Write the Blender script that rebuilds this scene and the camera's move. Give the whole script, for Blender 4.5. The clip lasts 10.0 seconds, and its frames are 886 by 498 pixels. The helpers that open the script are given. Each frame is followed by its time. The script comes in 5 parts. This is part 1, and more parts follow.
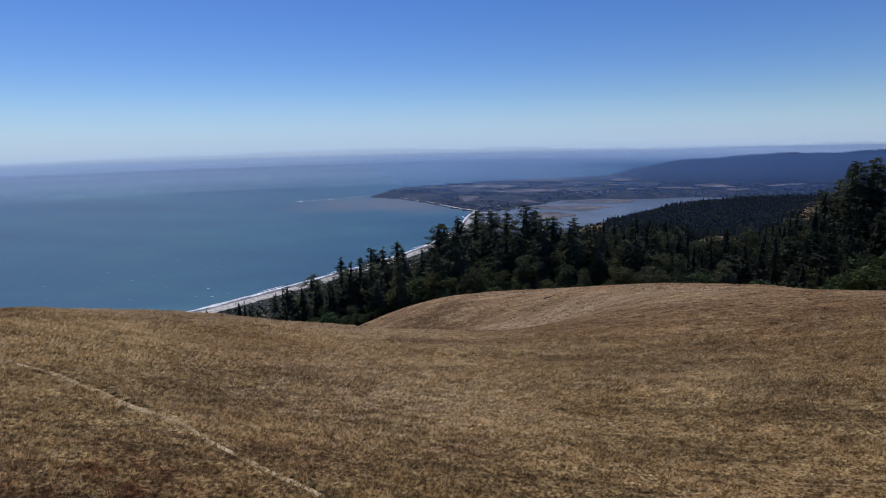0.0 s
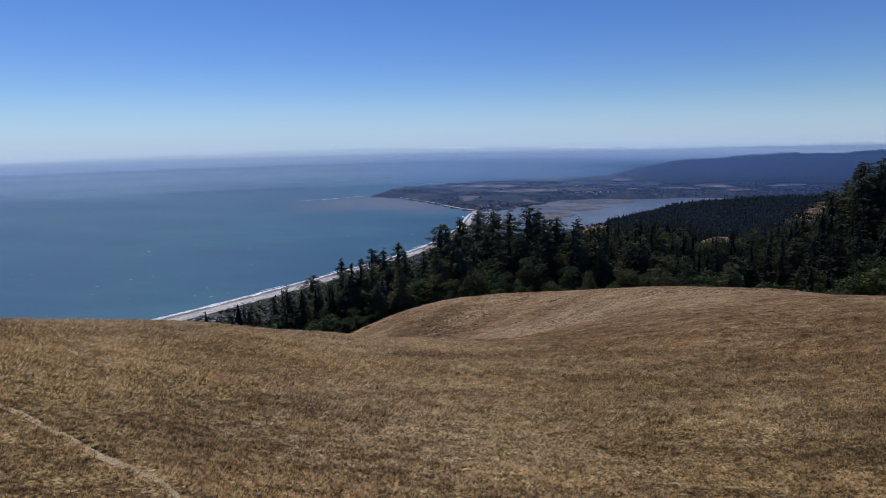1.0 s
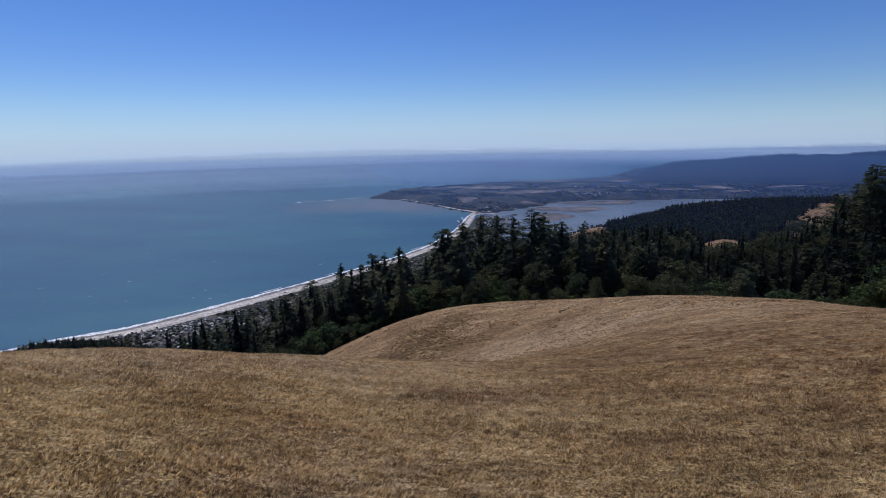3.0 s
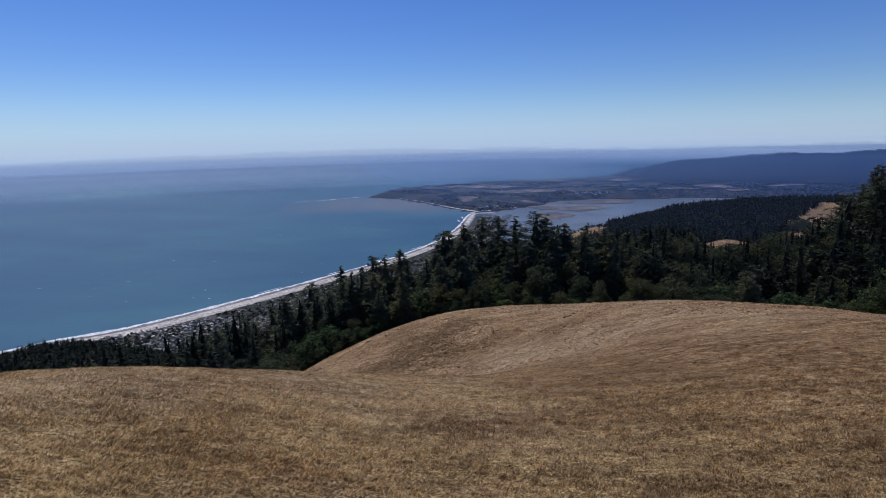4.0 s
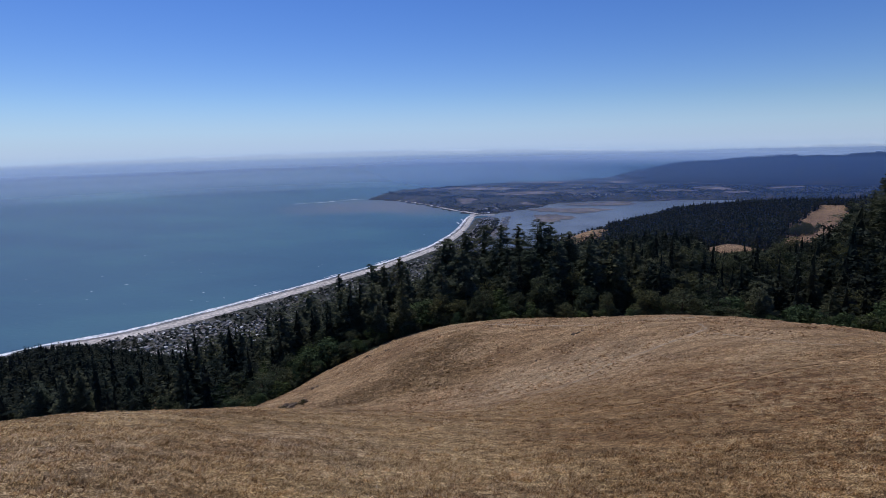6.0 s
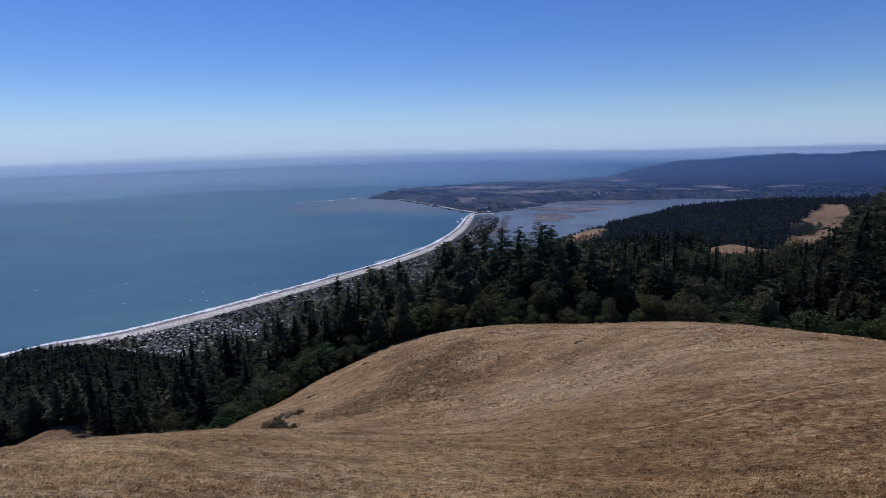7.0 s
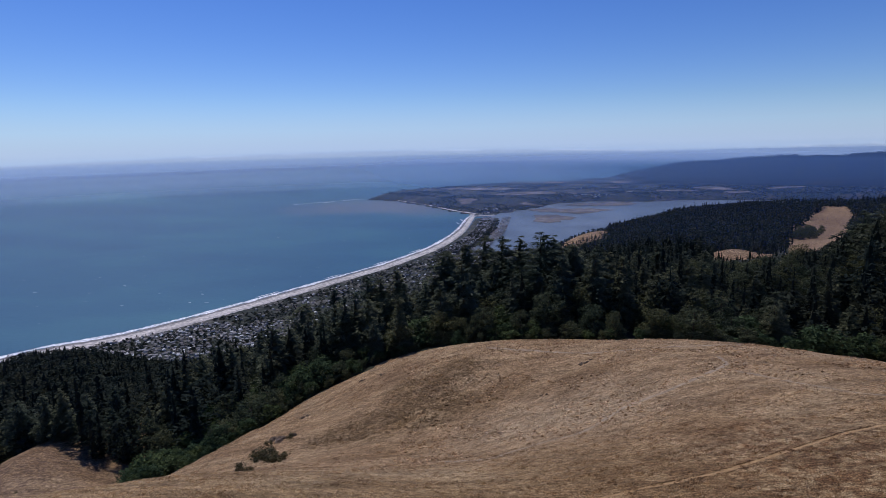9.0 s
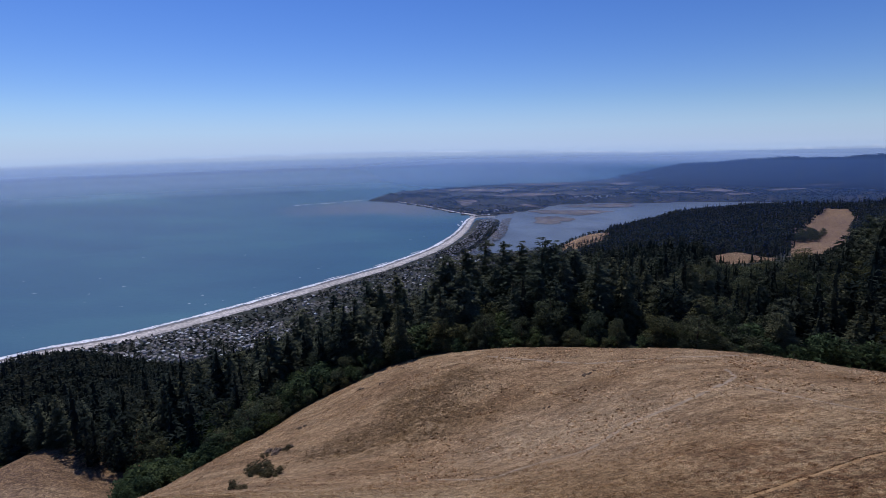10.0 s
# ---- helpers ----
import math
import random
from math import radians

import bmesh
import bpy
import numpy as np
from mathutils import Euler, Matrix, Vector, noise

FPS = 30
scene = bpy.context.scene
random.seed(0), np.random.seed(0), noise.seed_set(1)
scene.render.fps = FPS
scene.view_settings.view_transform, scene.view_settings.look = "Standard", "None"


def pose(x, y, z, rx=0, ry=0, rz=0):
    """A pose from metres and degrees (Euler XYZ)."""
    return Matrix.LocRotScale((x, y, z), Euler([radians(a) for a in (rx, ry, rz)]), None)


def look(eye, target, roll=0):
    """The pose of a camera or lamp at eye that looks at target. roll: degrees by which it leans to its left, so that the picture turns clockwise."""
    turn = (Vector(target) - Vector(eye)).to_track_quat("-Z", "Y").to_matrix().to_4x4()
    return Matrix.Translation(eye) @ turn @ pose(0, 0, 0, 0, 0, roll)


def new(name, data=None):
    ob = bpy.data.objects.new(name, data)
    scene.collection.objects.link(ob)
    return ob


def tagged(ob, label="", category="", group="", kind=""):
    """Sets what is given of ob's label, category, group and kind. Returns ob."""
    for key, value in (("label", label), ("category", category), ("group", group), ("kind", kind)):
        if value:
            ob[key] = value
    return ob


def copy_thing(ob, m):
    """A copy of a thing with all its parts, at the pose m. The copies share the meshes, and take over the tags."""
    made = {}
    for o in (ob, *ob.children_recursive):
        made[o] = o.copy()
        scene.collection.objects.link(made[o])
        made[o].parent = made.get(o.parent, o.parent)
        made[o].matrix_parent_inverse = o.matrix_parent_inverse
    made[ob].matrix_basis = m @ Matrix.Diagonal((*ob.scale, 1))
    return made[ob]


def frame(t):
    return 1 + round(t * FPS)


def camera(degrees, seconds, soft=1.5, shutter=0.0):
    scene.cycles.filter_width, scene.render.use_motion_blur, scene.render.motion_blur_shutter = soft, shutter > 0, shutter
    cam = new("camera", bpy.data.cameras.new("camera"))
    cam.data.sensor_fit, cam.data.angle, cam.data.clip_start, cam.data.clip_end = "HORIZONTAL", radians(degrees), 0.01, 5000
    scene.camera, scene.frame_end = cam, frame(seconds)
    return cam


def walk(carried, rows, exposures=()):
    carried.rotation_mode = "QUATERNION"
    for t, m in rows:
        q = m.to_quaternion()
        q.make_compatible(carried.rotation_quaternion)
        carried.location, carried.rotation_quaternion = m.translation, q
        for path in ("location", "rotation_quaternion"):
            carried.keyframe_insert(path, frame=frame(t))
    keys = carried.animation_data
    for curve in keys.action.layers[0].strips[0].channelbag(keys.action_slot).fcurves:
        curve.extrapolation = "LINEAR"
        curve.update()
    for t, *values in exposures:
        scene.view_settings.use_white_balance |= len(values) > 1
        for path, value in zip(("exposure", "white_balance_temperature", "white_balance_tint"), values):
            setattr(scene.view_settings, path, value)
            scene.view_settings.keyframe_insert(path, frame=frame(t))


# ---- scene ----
cam = camera(77.8, 10.0, soft=0.6)
PATH = [
    (0, (0.206, 0.527, 8.433), (0.212, 2.493, 8.065), -1.4),
    (0.5, (-0.233, 2.269, 8.468), (-0.228, 4.234, 8.1), -1.4),
    (1, (-0.725, 3.997, 8.47), (-0.718, 5.963, 8.101), -1.3),
    (1.5, (-1.093, 5.683, 8.47), (-1.086, 7.649, 8.103), -1.2),
    (2, (-1.515, 7.376, 8.498), (-1.507, 9.342, 8.129), -1.2),
    (2.3, (-1.769, 8.342, 8.664), (-1.759, 10.307, 8.294), -1.2),
    (2.5, (-1.927, 8.956, 8.767), (-1.917, 10.922, 8.399), -1.3),
    (2.7, (-2.067, 9.55, 8.858), (-2.056, 11.517, 8.494), -1.3),
    (3.8, (-2.643, 12.875, 9.853), (-2.63, 14.841, 9.484), -1.4),
    (4, (-2.754, 13.536, 9.964), (-2.742, 15.502, 9.596), -1.4),
    (4.5, (-3.057, 15.209, 10.357), (-3.043, 17.175, 9.99), -1.4),
    (5, (-3.317, 16.967, 10.813), (-3.302, 18.932, 10.445), -1.4),
    (5.5, (-3.464, 18.75, 11.306), (-3.449, 20.716, 10.938), -1.4),
    (5.7, (-3.512, 19.432, 11.425), (-3.496, 21.399, 11.065), -1.4),
    (6.8, (-3.38, 23.587, 12.84), (-3.367, 25.552, 12.468), -1.3),
    (7, (-3.336, 24.319, 12.96), (-3.32, 26.284, 12.593), -1.4),
    (7.5, (-3.154, 26.032, 13.535), (-3.136, 27.999, 13.17), -1.5),
    (8, (-3.088, 27.616, 14.239), (-3.068, 29.582, 13.874), -1.5),
    (8.5, (-2.977, 29.232, 14.929), (-2.958, 31.199, 14.565), -1.5),
    (9, (-2.87, 30.758, 15.517), (-2.854, 32.725, 15.153), -1.4),
    (9.5, (-2.856, 32.314, 16.137), (-2.838, 34.28, 15.774), -1.4),
    (10, (-2.813, 33.815, 16.575), (-2.798, 35.782, 16.215), -1.3),
]
walk(cam, [(t, look(eye, target, roll)) for t, eye, target, roll in PATH], [(0, -0.1, 5870, 10), (5, -0.1, 5780, 12), (8, -0.1, 5690, 14), (10, -0.1, 5620, 16)])

# ---- light: one afternoon sun, clear sky ----
SUN_AZ, SUN_EL = radians(-32), radians(57)      # azimuth from straight ahead, to the right positive
world = bpy.data.worlds.new("sky")
scene.world = world
world.use_nodes = True
wn = world.node_tree.nodes
sky = wn.new("ShaderNodeTexSky")
sky.sky_type, sky.sun_disc = "NISHITA", False
sky.sun_elevation, sky.sun_rotation = SUN_EL, SUN_AZ
sky.altitude, sky.air_density, sky.dust_density, sky.ozone_density = 480, 1.0, 0.1, 6.0
wn["Background"].inputs["Strength"].default_value = 0.09
deep = wn.new("ShaderNodeHueSaturation")
deep.inputs["Saturation"].default_value = 1.18
deep.inputs["Hue"].default_value = 0.515
world.node_tree.links.new(sky.outputs[0], deep.inputs["Color"])
world.node_tree.links.new(deep.outputs[0], wn["Background"].inputs["Color"])
sun = new("sun", bpy.data.lights.new("sun", "SUN"))
sun.data.energy, sun.data.angle, sun.data.color = 3.2, radians(0.53), (1.0, 0.91, 0.78)
sun_from = Vector((math.sin(SUN_AZ) * math.cos(SUN_EL), math.cos(SUN_AZ) * math.cos(SUN_EL), math.sin(SUN_EL)))
sun.matrix_world = look(sun_from * 100, (0, 0, 0))

SEA = -470.0                    # sea level; the first eye is about 8 m over the meadow at z = 0
HUB = np.array((-2.0, 17.0, 11.0))   # middle of the flight, about which far distances are drawn in


def squash(p):
    """Draws in what lies past 1.5 km, along its own line of sight, so that 60 km fits into 4.9 km."""
    p = np.asarray(p, float)
    v = p - HUB
    d = np.linalg.norm(v, axis=-1, keepdims=True)
    far = np.maximum(d - 1500.0, 0.0)
    return HUB + v * ((np.minimum(d, 1500.0) + 3400.0 * (1 - np.exp(-far / 3400.0))) / np.maximum(d, 1e-6))


# ---- materials ----
def material(name, rough=0.9, spec=0.3):
    m = bpy.data.materials.new(name)
    m.use_nodes = True
    b = m.node_tree.nodes["Principled BSDF"]
    b.inputs["Roughness"].default_value, b.inputs["Specular IOR Level"].default_value = rough, spec
    return m, m.node_tree.nodes, m.node_tree.links, b


def noise_node(n, l, scale, detail=4.0, coord=None, stretch=None, rough=0.55):
    t = n.new("ShaderNodeTexNoise")
    t.inputs["Scale"].default_value, t.inputs["Detail"].default_value, t.inputs["Roughness"].default_value = scale, detail, rough
    src = n.new("ShaderNodeTexCoord").outputs["Object"] if coord is None else coord
    if stretch:
        mp = n.new("ShaderNodeMapping")
        mp.inputs["Scale"].default_value = stretch[:3]
        if len(stretch) > 3:
            mp.inputs["Rotation"].default_value = (0, 0, radians(stretch[3]))
        l.new(src, mp.inputs["Vector"])
        src = mp.outputs[0]
    l.new(src, t.inputs["Vector"])
    return t.outputs["Fac"]


def ramp(n, l, fac, *stops):
    r = n.new("ShaderNodeValToRGB")
    while len(r.color_ramp.elements) < len(stops):
        r.color_ramp.elements.new(0.5)
    for e, (at, c) in zip(r.color_ramp.elements, stops):
        e.position, e.color = at, (*c, 1)
    l.new(fac, r.inputs["Fac"])
    return r.outputs["Color"]


def blend(n, l, fac, a, b, how="MIX"):
    x = n.new("ShaderNodeMix")
    x.data_type, x.blend_type = "RGBA", how
    for key, v in (("Factor_Float", fac), ("A_Color", a), ("B_Color", b)):
        s = next(i for i in x.inputs if i.identifier == key)
        if isinstance(v, (int, float)):
            s.default_value = v
        elif isinstance(v, tuple):
            s.default_value = (*v, 1)
        else:
            l.new(v, s)
    return next(o for o in x.outputs if o.identifier == "Result_Color")


def bump(n, l, height, b, strength=0.4, distance=0.1, normal=None):
    k = n.new("ShaderNodeBump")
    k.inputs["Strength"].default_value, k.inputs["Distance"].default_value = strength, distance
    l.new(height, k.inputs["Height"])
    if normal is not None:
        l.new(normal, k.inputs["Normal"])
    l.new(k.outputs[0], b.inputs["Normal"])


def two_scale(name, dark, mid, light, big, small, rough=0.95, relief=0.3, depth=0.1, spec=0.2):
    """A dull surface, mottled at two scales (per metre)."""
    m, n, l, b = material(name, rough, spec)
    a, c = noise_node(n, l, big, 3), noise_node(n, l, small, 5)
    low = ramp(n, l, a, (0.32, dark), (0.5, mid), (0.68, light))
    high = ramp(n, l, c, (0.3, (0.55, 0.55, 0.55)), (0.7, (1.4, 1.4, 1.4)))
    l.new(blend(n, l, 1.0, low, high, "MULTIPLY"), b.inputs["Base Color"])
    bump(n, l, c, b, relief, depth)
    return m


# russet, brown and pale drifts in the grass: middle, reach, strength, colour
RUST, BROWN, GINGER, DUSTY, DRAB, PALE = (0.25, 0.12, 0.05), (0.235, 0.15, 0.066), (0.37, 0.222, 0.096), (0.25, 0.168, 0.124), (0.23, 0.145, 0.062), (0.74, 0.575, 0.38)
# PALE on the near brow paints in the light on grass seen edge-on
RUSSET = (((-9.0, 14.0, -0.4), 5.0, 1.0, RUST), ((-4.5, 17.5, -1.8), 2.6, 0.55, RUST), ((-28, 52, -6.5), 13, 0.5, PALE), ((-14, 62, -11.5), 11, 0.5, PALE), ((0.5, 50.0, -9.5), 9.0, 0.8, RUST), ((1.6, 18.5, -2.5), 2.5, 0.5, RUST), ((19, 25, -3), 17, 0.45, BROWN), ((30, 54, -10), 26, 0.85, GINGER), ((36, 72, -15), 30, 0.9, GINGER), ((40, 80, -16), 34, 0.55, RUST), ((34, 92, -21), 16, 0.4, RUST), ((9, 68, -15.5), 9, 0.6, RUST), ((-4, 28, -3.8), 13, 0.4, PALE), ((74, 104, -18), 28, 0.5, GINGER), ((-15, 37, -4.5), 10, 0.25, BROWN),
          ((-27, 144.5, -48), 9, 0.9, DRAB), ((-17, 145.5, -46), 11, 1.0, DRAB), ((-6, 147.5, -43.5), 12, 1.0, DRAB), ((5, 145.5, -41), 8, 0.8, DRAB), ((-10, 160.5, -44.5), 10, 0.95, DRAB), ((1, 167, -42), 9, 0.9, DRAB), ((24, 124, -31), 24, 0.7, PALE), ((8, 128, -36), 16, 0.6, PALE), ((6, 80, -19), 24, 0.8, GINGER), ((-150, 192, -86), 75, 0.85, DUSTY), ((640, 950, -130), 800, 1.0, DUSTY), ((292, 545, -85), 130, 0.8, DUSTY))


def meadow_colour(n, l):
    """Straw colour of the dry meadow: pale, golden and russet drifts, painted light on the near brow, wind streaks."""
    drift = ramp(n, l, noise_node(n, l, 0.035, 4), (0.36, (0.44, 0.293, 0.124)), (0.5, (0.58, 0.41, 0.187)), (0.64, (0.7, 0.522, 0.265)))
    # paler, pinker straw towards the far shoulder of the hill
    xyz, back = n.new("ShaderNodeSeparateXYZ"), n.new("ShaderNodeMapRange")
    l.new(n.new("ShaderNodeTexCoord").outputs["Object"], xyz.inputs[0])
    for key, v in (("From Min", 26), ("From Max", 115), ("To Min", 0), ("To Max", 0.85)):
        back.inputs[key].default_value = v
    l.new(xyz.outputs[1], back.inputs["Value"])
    far_straw = ramp(n, l, noise_node(n, l, 0.05, 5, stretch=(1, 1.4, 1, 30)), (0.34, (0.43, 0.275, 0.152)), (0.5, (0.58, 0.388, 0.218)), (0.66, (0.7, 0.505, 0.302)))
    drift = blend(n, l, back.outputs[0], drift, far_straw)
    rust = ramp(n, l, noise_node(n, l, 0.06, 5, stretch=(1, 1.7, 1, 20)), (0.53, (0, 0, 0)), (0.7, (0.55, 0.55, 0.55)))
    drift = blend(n, l, rust, drift, (0.3, 0.175, 0.075))
    place = n.new("ShaderNodeTexCoord").outputs["Object"]
    for at, reach, share, tone in RUSSET:
        off, near = n.new("ShaderNodeVectorMath"), n.new("ShaderNodeMapRange")
        off.operation = "DISTANCE"
        off.inputs[1].default_value = at
        l.new(place, off.inputs[0])
        for key, v in (("From Min", reach), ("From Max", (0.55 if tone is DRAB else 0.2) * reach), ("To Min", 0), ("To Max", share)):
            near.inputs[key].default_value = v
        l.new(off.outputs["Value"], near.inputs["Value"])
        mottle = ramp(n, l, noise_node(n, l, 0.8, 4), (0.4, (0.15, 0.15, 0.15)), (0.6, (1, 1, 1)))
        drift = blend(n, l, blend(n, l, 1.0, near.outputs[0], mottle, "MULTIPLY"), drift, tone)
    streak = ramp(n, l, noise_node(n, l, 0.25, 5, stretch=(0.5, 1.6, 1, 25)), (0.3, (0.62, 0.6, 0.57)), (0.65, (1.2, 1.2, 1.18)))
    return blend(n, l, 1.0, drift, streak, "MULTIPLY")


def wisps(n, l):
    """Light and dark tufts of the matted grass, a hand to an arm wide."""
    small = ramp(n, l, noise_node(n, l, 7.0, 3), (0.41, (0.42, 0.37, 0.32)), (0.5, (1, 1, 1)), (0.6, (1.54, 1.63, 1.76)))
    large = ramp(n, l, noise_node(n, l, 1.9, 3, stretch=(0.6, 1.4, 1, 25)), (0.4, (0.64, 0.61, 0.58)), (0.5, (1, 1, 1)), (0.6, (1.28, 1.29, 1.3)))
    return blend(n, l, 1.0, small, large, "MULTIPLY")


def make_meadow():
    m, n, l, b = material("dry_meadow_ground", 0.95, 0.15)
    # ground colour darkened for the shade between the blades
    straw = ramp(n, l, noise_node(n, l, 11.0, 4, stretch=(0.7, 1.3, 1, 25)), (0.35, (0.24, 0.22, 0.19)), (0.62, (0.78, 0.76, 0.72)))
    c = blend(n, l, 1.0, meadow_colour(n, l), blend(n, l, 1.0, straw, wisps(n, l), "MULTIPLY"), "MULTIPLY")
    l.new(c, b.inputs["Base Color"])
    stubble = noise_node(n, l, 9.0, 4, stretch=(0.5, 1.6, 1, 30))
    bump(n, l, stubble, b, 0.9, 0.2)
    return m


def make_grass():
    m, n, l, b = material("dry_grass_blades", 0.75, 0.25)
    g = n.new("ShaderNodeNewGeometry")
    tint = ramp(n, l, g.outputs["Random Per Island"], (0.0, (0.55, 0.48, 0.41)), (0.35, (0.98, 0.95, 0.92)), (0.7, (1.4, 1.45, 1.52)), (1.0, (1.6, 1.7, 1.86)))
    c = blend(n, l, 1.0, meadow_colour(n, l), blend(n, l, 1.0, tint, wisps(n, l), "MULTIPLY"), "MULTIPLY")
    c = blend(n, l, 1.0, c, (0.86, 0.7, 0.47), "DARKEN")
    l.new(c, b.inputs["Base Color"])
    see_through(n, l, b, c, 0.58)
    return m


def see_through(n, l, b, colour, share):
    """Lets thin blades and leaves pass some light."""
    t, x = n.new("ShaderNodeBsdfTranslucent"), n.new("ShaderNodeMixShader")
    x.inputs["Fac"].default_value = share
    l.new(colour, t.inputs["Color"])
    l.new(b.outputs[0], x.inputs[1])
    l.new(t.outputs[0], x.inputs[2])
    l.new(x.outputs[0], n["Material Output"].inputs["Surface"])


def make_leaf(name, dark, mid, light, stand=False):
    m, n, l, b = material(name, 0.9, 0.08)
    info = n.new("ShaderNodeObjectInfo")
    g = n.new("ShaderNodeNewGeometry")
    c = ramp(n, l, g.outputs["Random Per Island"], (0.0, dark), (0.6, mid), (1.0, light))
    if stand:
        patch = noise_node(n, l, 0.035, 3)
        per = ramp(n, l, patch, (0.35, (0.65, 0.78, 0.85)), (0.5, (0.85, 0.88, 0.88)), (0.65, (1.2, 1.05, 0.85)))
    else:
        per = ramp(n, l, info.outputs["Random"], (0.0, (0.6, 0.7, 0.78)), (0.5, (1.0, 1.0, 1.0)), (1.0, (1.25, 1.14, 0.95)))
    c = blend(n, l, 1.0, c, per, "MULTIPLY")
    l.new(c, b.inputs["Base Color"])
    see_through(n, l, b, c, 0.3)
    return m


def make_sea():
    m, n, l, b = material("sea_water", 0.5, 0.12)
    far = noise_node(n, l, 0.0011, 3, stretch=(1, 2.2, 0.0, 12))
    c = ramp(n, l, far, (0.3, (0.033, 0.1, 0.178)), (0.5, (0.042, 0.124, 0.196)), (0.75, (0.06, 0.168, 0.216)))
    # silt stirred up over the reef and along the cliffs
    for at, reach, share in (((-60.0, 4700.0), 430, 0.6), ((-330.0, 4830.0), 330, 0.75), ((-700.0, 4800.0), 330, 0.6), ((-1050.0, 4700.0), 300, 0.35)):
        off, silt = n.new("ShaderNodeVectorMath"), n.new("ShaderNodeMapRange")
        off.operation = "DISTANCE"
        off.inputs[1].default_value = squash([(*at, SEA)])[0]
        l.new(n.new("ShaderNodeTexCoord").outputs["Object"], off.inputs[0])
        silt.interpolation_type = "SMOOTHSTEP"
        for key, v in (("From Min", reach), ("From Max", 0.35 * reach), ("To Min", 0), ("To Max", share)):
            silt.inputs[key].default_value = v
        l.new(off.outputs["Value"], silt.inputs["Value"])
        c = blend(n, l, silt.outputs[0], c, (0.15, 0.17, 0.2))
    l.new(c, b.inputs["Base Color"])
    up = n.new("ShaderNodeCombineXYZ")
    up.inputs[2].default_value = 1.0
    bump(n, l, noise_node(n, l, 0.05, 6, stretch=(1, 2.2, 1, 30)), b, 0.3, 2.0, up.outputs[0])
    return m


def make_haze():
    """Glowing backdrop with a fog bank painted on the horizon: a crisp top that sinks to both sides, thinning out over
    the sea below; pale sky above.
    """
    m = bpy.data.materials.new("glowing_sea_haze")
    m.use_nodes = True
    n, l = m.node_tree.nodes, m.node_tree.links
    n.remove(n["Principled BSDF"])
    z = n.new("ShaderNodeSeparateXYZ")
    l.new(n.new("ShaderNodeTexCoord").outputs["Object"], z.inputs[0])

    def sums(how, a, b, c=0.0):
        q = n.new("ShaderNodeMath")
        q.operation = how
        for i, v in zip(q.inputs, (a, b, c)):
            if isinstance(v, (int, float)):
                i.default_value = v
            else:
                l.new(v, i)
        return q.outputs[0]

    def spread(v, a, b, c=0.0, d=1.0):
        q = n.new("ShaderNodeMapRange")
        for key, w in (("From Min", a), ("From Max", b), ("To Min", c), ("To Max", d)):
            q.inputs[key].default_value = w
        l.new(v, q.inputs["Value"])
        return q.outputs[0]
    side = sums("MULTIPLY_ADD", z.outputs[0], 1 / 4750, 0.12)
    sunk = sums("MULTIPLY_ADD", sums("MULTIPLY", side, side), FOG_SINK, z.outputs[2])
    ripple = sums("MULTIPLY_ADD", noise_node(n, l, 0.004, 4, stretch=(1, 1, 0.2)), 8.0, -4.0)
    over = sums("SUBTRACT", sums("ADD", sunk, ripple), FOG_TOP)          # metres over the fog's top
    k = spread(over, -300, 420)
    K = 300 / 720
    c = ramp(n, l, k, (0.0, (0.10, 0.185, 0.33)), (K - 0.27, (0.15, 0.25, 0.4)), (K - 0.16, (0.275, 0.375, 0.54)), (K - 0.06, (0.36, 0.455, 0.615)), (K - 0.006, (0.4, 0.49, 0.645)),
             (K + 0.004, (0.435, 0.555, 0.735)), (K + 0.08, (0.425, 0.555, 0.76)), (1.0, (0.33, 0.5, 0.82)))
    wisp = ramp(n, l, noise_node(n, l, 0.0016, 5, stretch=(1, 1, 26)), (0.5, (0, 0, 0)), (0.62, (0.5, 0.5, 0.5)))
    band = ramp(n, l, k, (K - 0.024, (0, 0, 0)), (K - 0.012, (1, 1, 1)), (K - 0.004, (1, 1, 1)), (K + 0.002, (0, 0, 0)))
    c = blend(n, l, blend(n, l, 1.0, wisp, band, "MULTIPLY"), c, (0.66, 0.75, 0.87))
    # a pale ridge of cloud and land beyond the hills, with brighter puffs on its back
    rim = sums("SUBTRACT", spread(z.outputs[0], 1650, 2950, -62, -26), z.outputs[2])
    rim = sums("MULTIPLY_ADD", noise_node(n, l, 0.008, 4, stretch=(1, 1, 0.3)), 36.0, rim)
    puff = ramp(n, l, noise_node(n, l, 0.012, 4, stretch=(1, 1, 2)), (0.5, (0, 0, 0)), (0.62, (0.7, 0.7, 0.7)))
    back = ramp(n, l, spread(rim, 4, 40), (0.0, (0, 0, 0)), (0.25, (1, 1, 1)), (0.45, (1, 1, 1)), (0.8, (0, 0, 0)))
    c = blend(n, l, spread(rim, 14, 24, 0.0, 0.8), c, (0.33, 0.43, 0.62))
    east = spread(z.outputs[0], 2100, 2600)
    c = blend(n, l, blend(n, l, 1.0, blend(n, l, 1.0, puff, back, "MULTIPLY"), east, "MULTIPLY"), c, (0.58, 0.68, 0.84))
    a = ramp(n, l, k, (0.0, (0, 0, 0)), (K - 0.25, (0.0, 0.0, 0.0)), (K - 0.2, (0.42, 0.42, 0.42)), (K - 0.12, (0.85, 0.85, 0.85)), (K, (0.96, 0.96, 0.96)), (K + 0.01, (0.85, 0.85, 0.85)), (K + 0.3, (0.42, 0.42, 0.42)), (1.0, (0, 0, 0)))
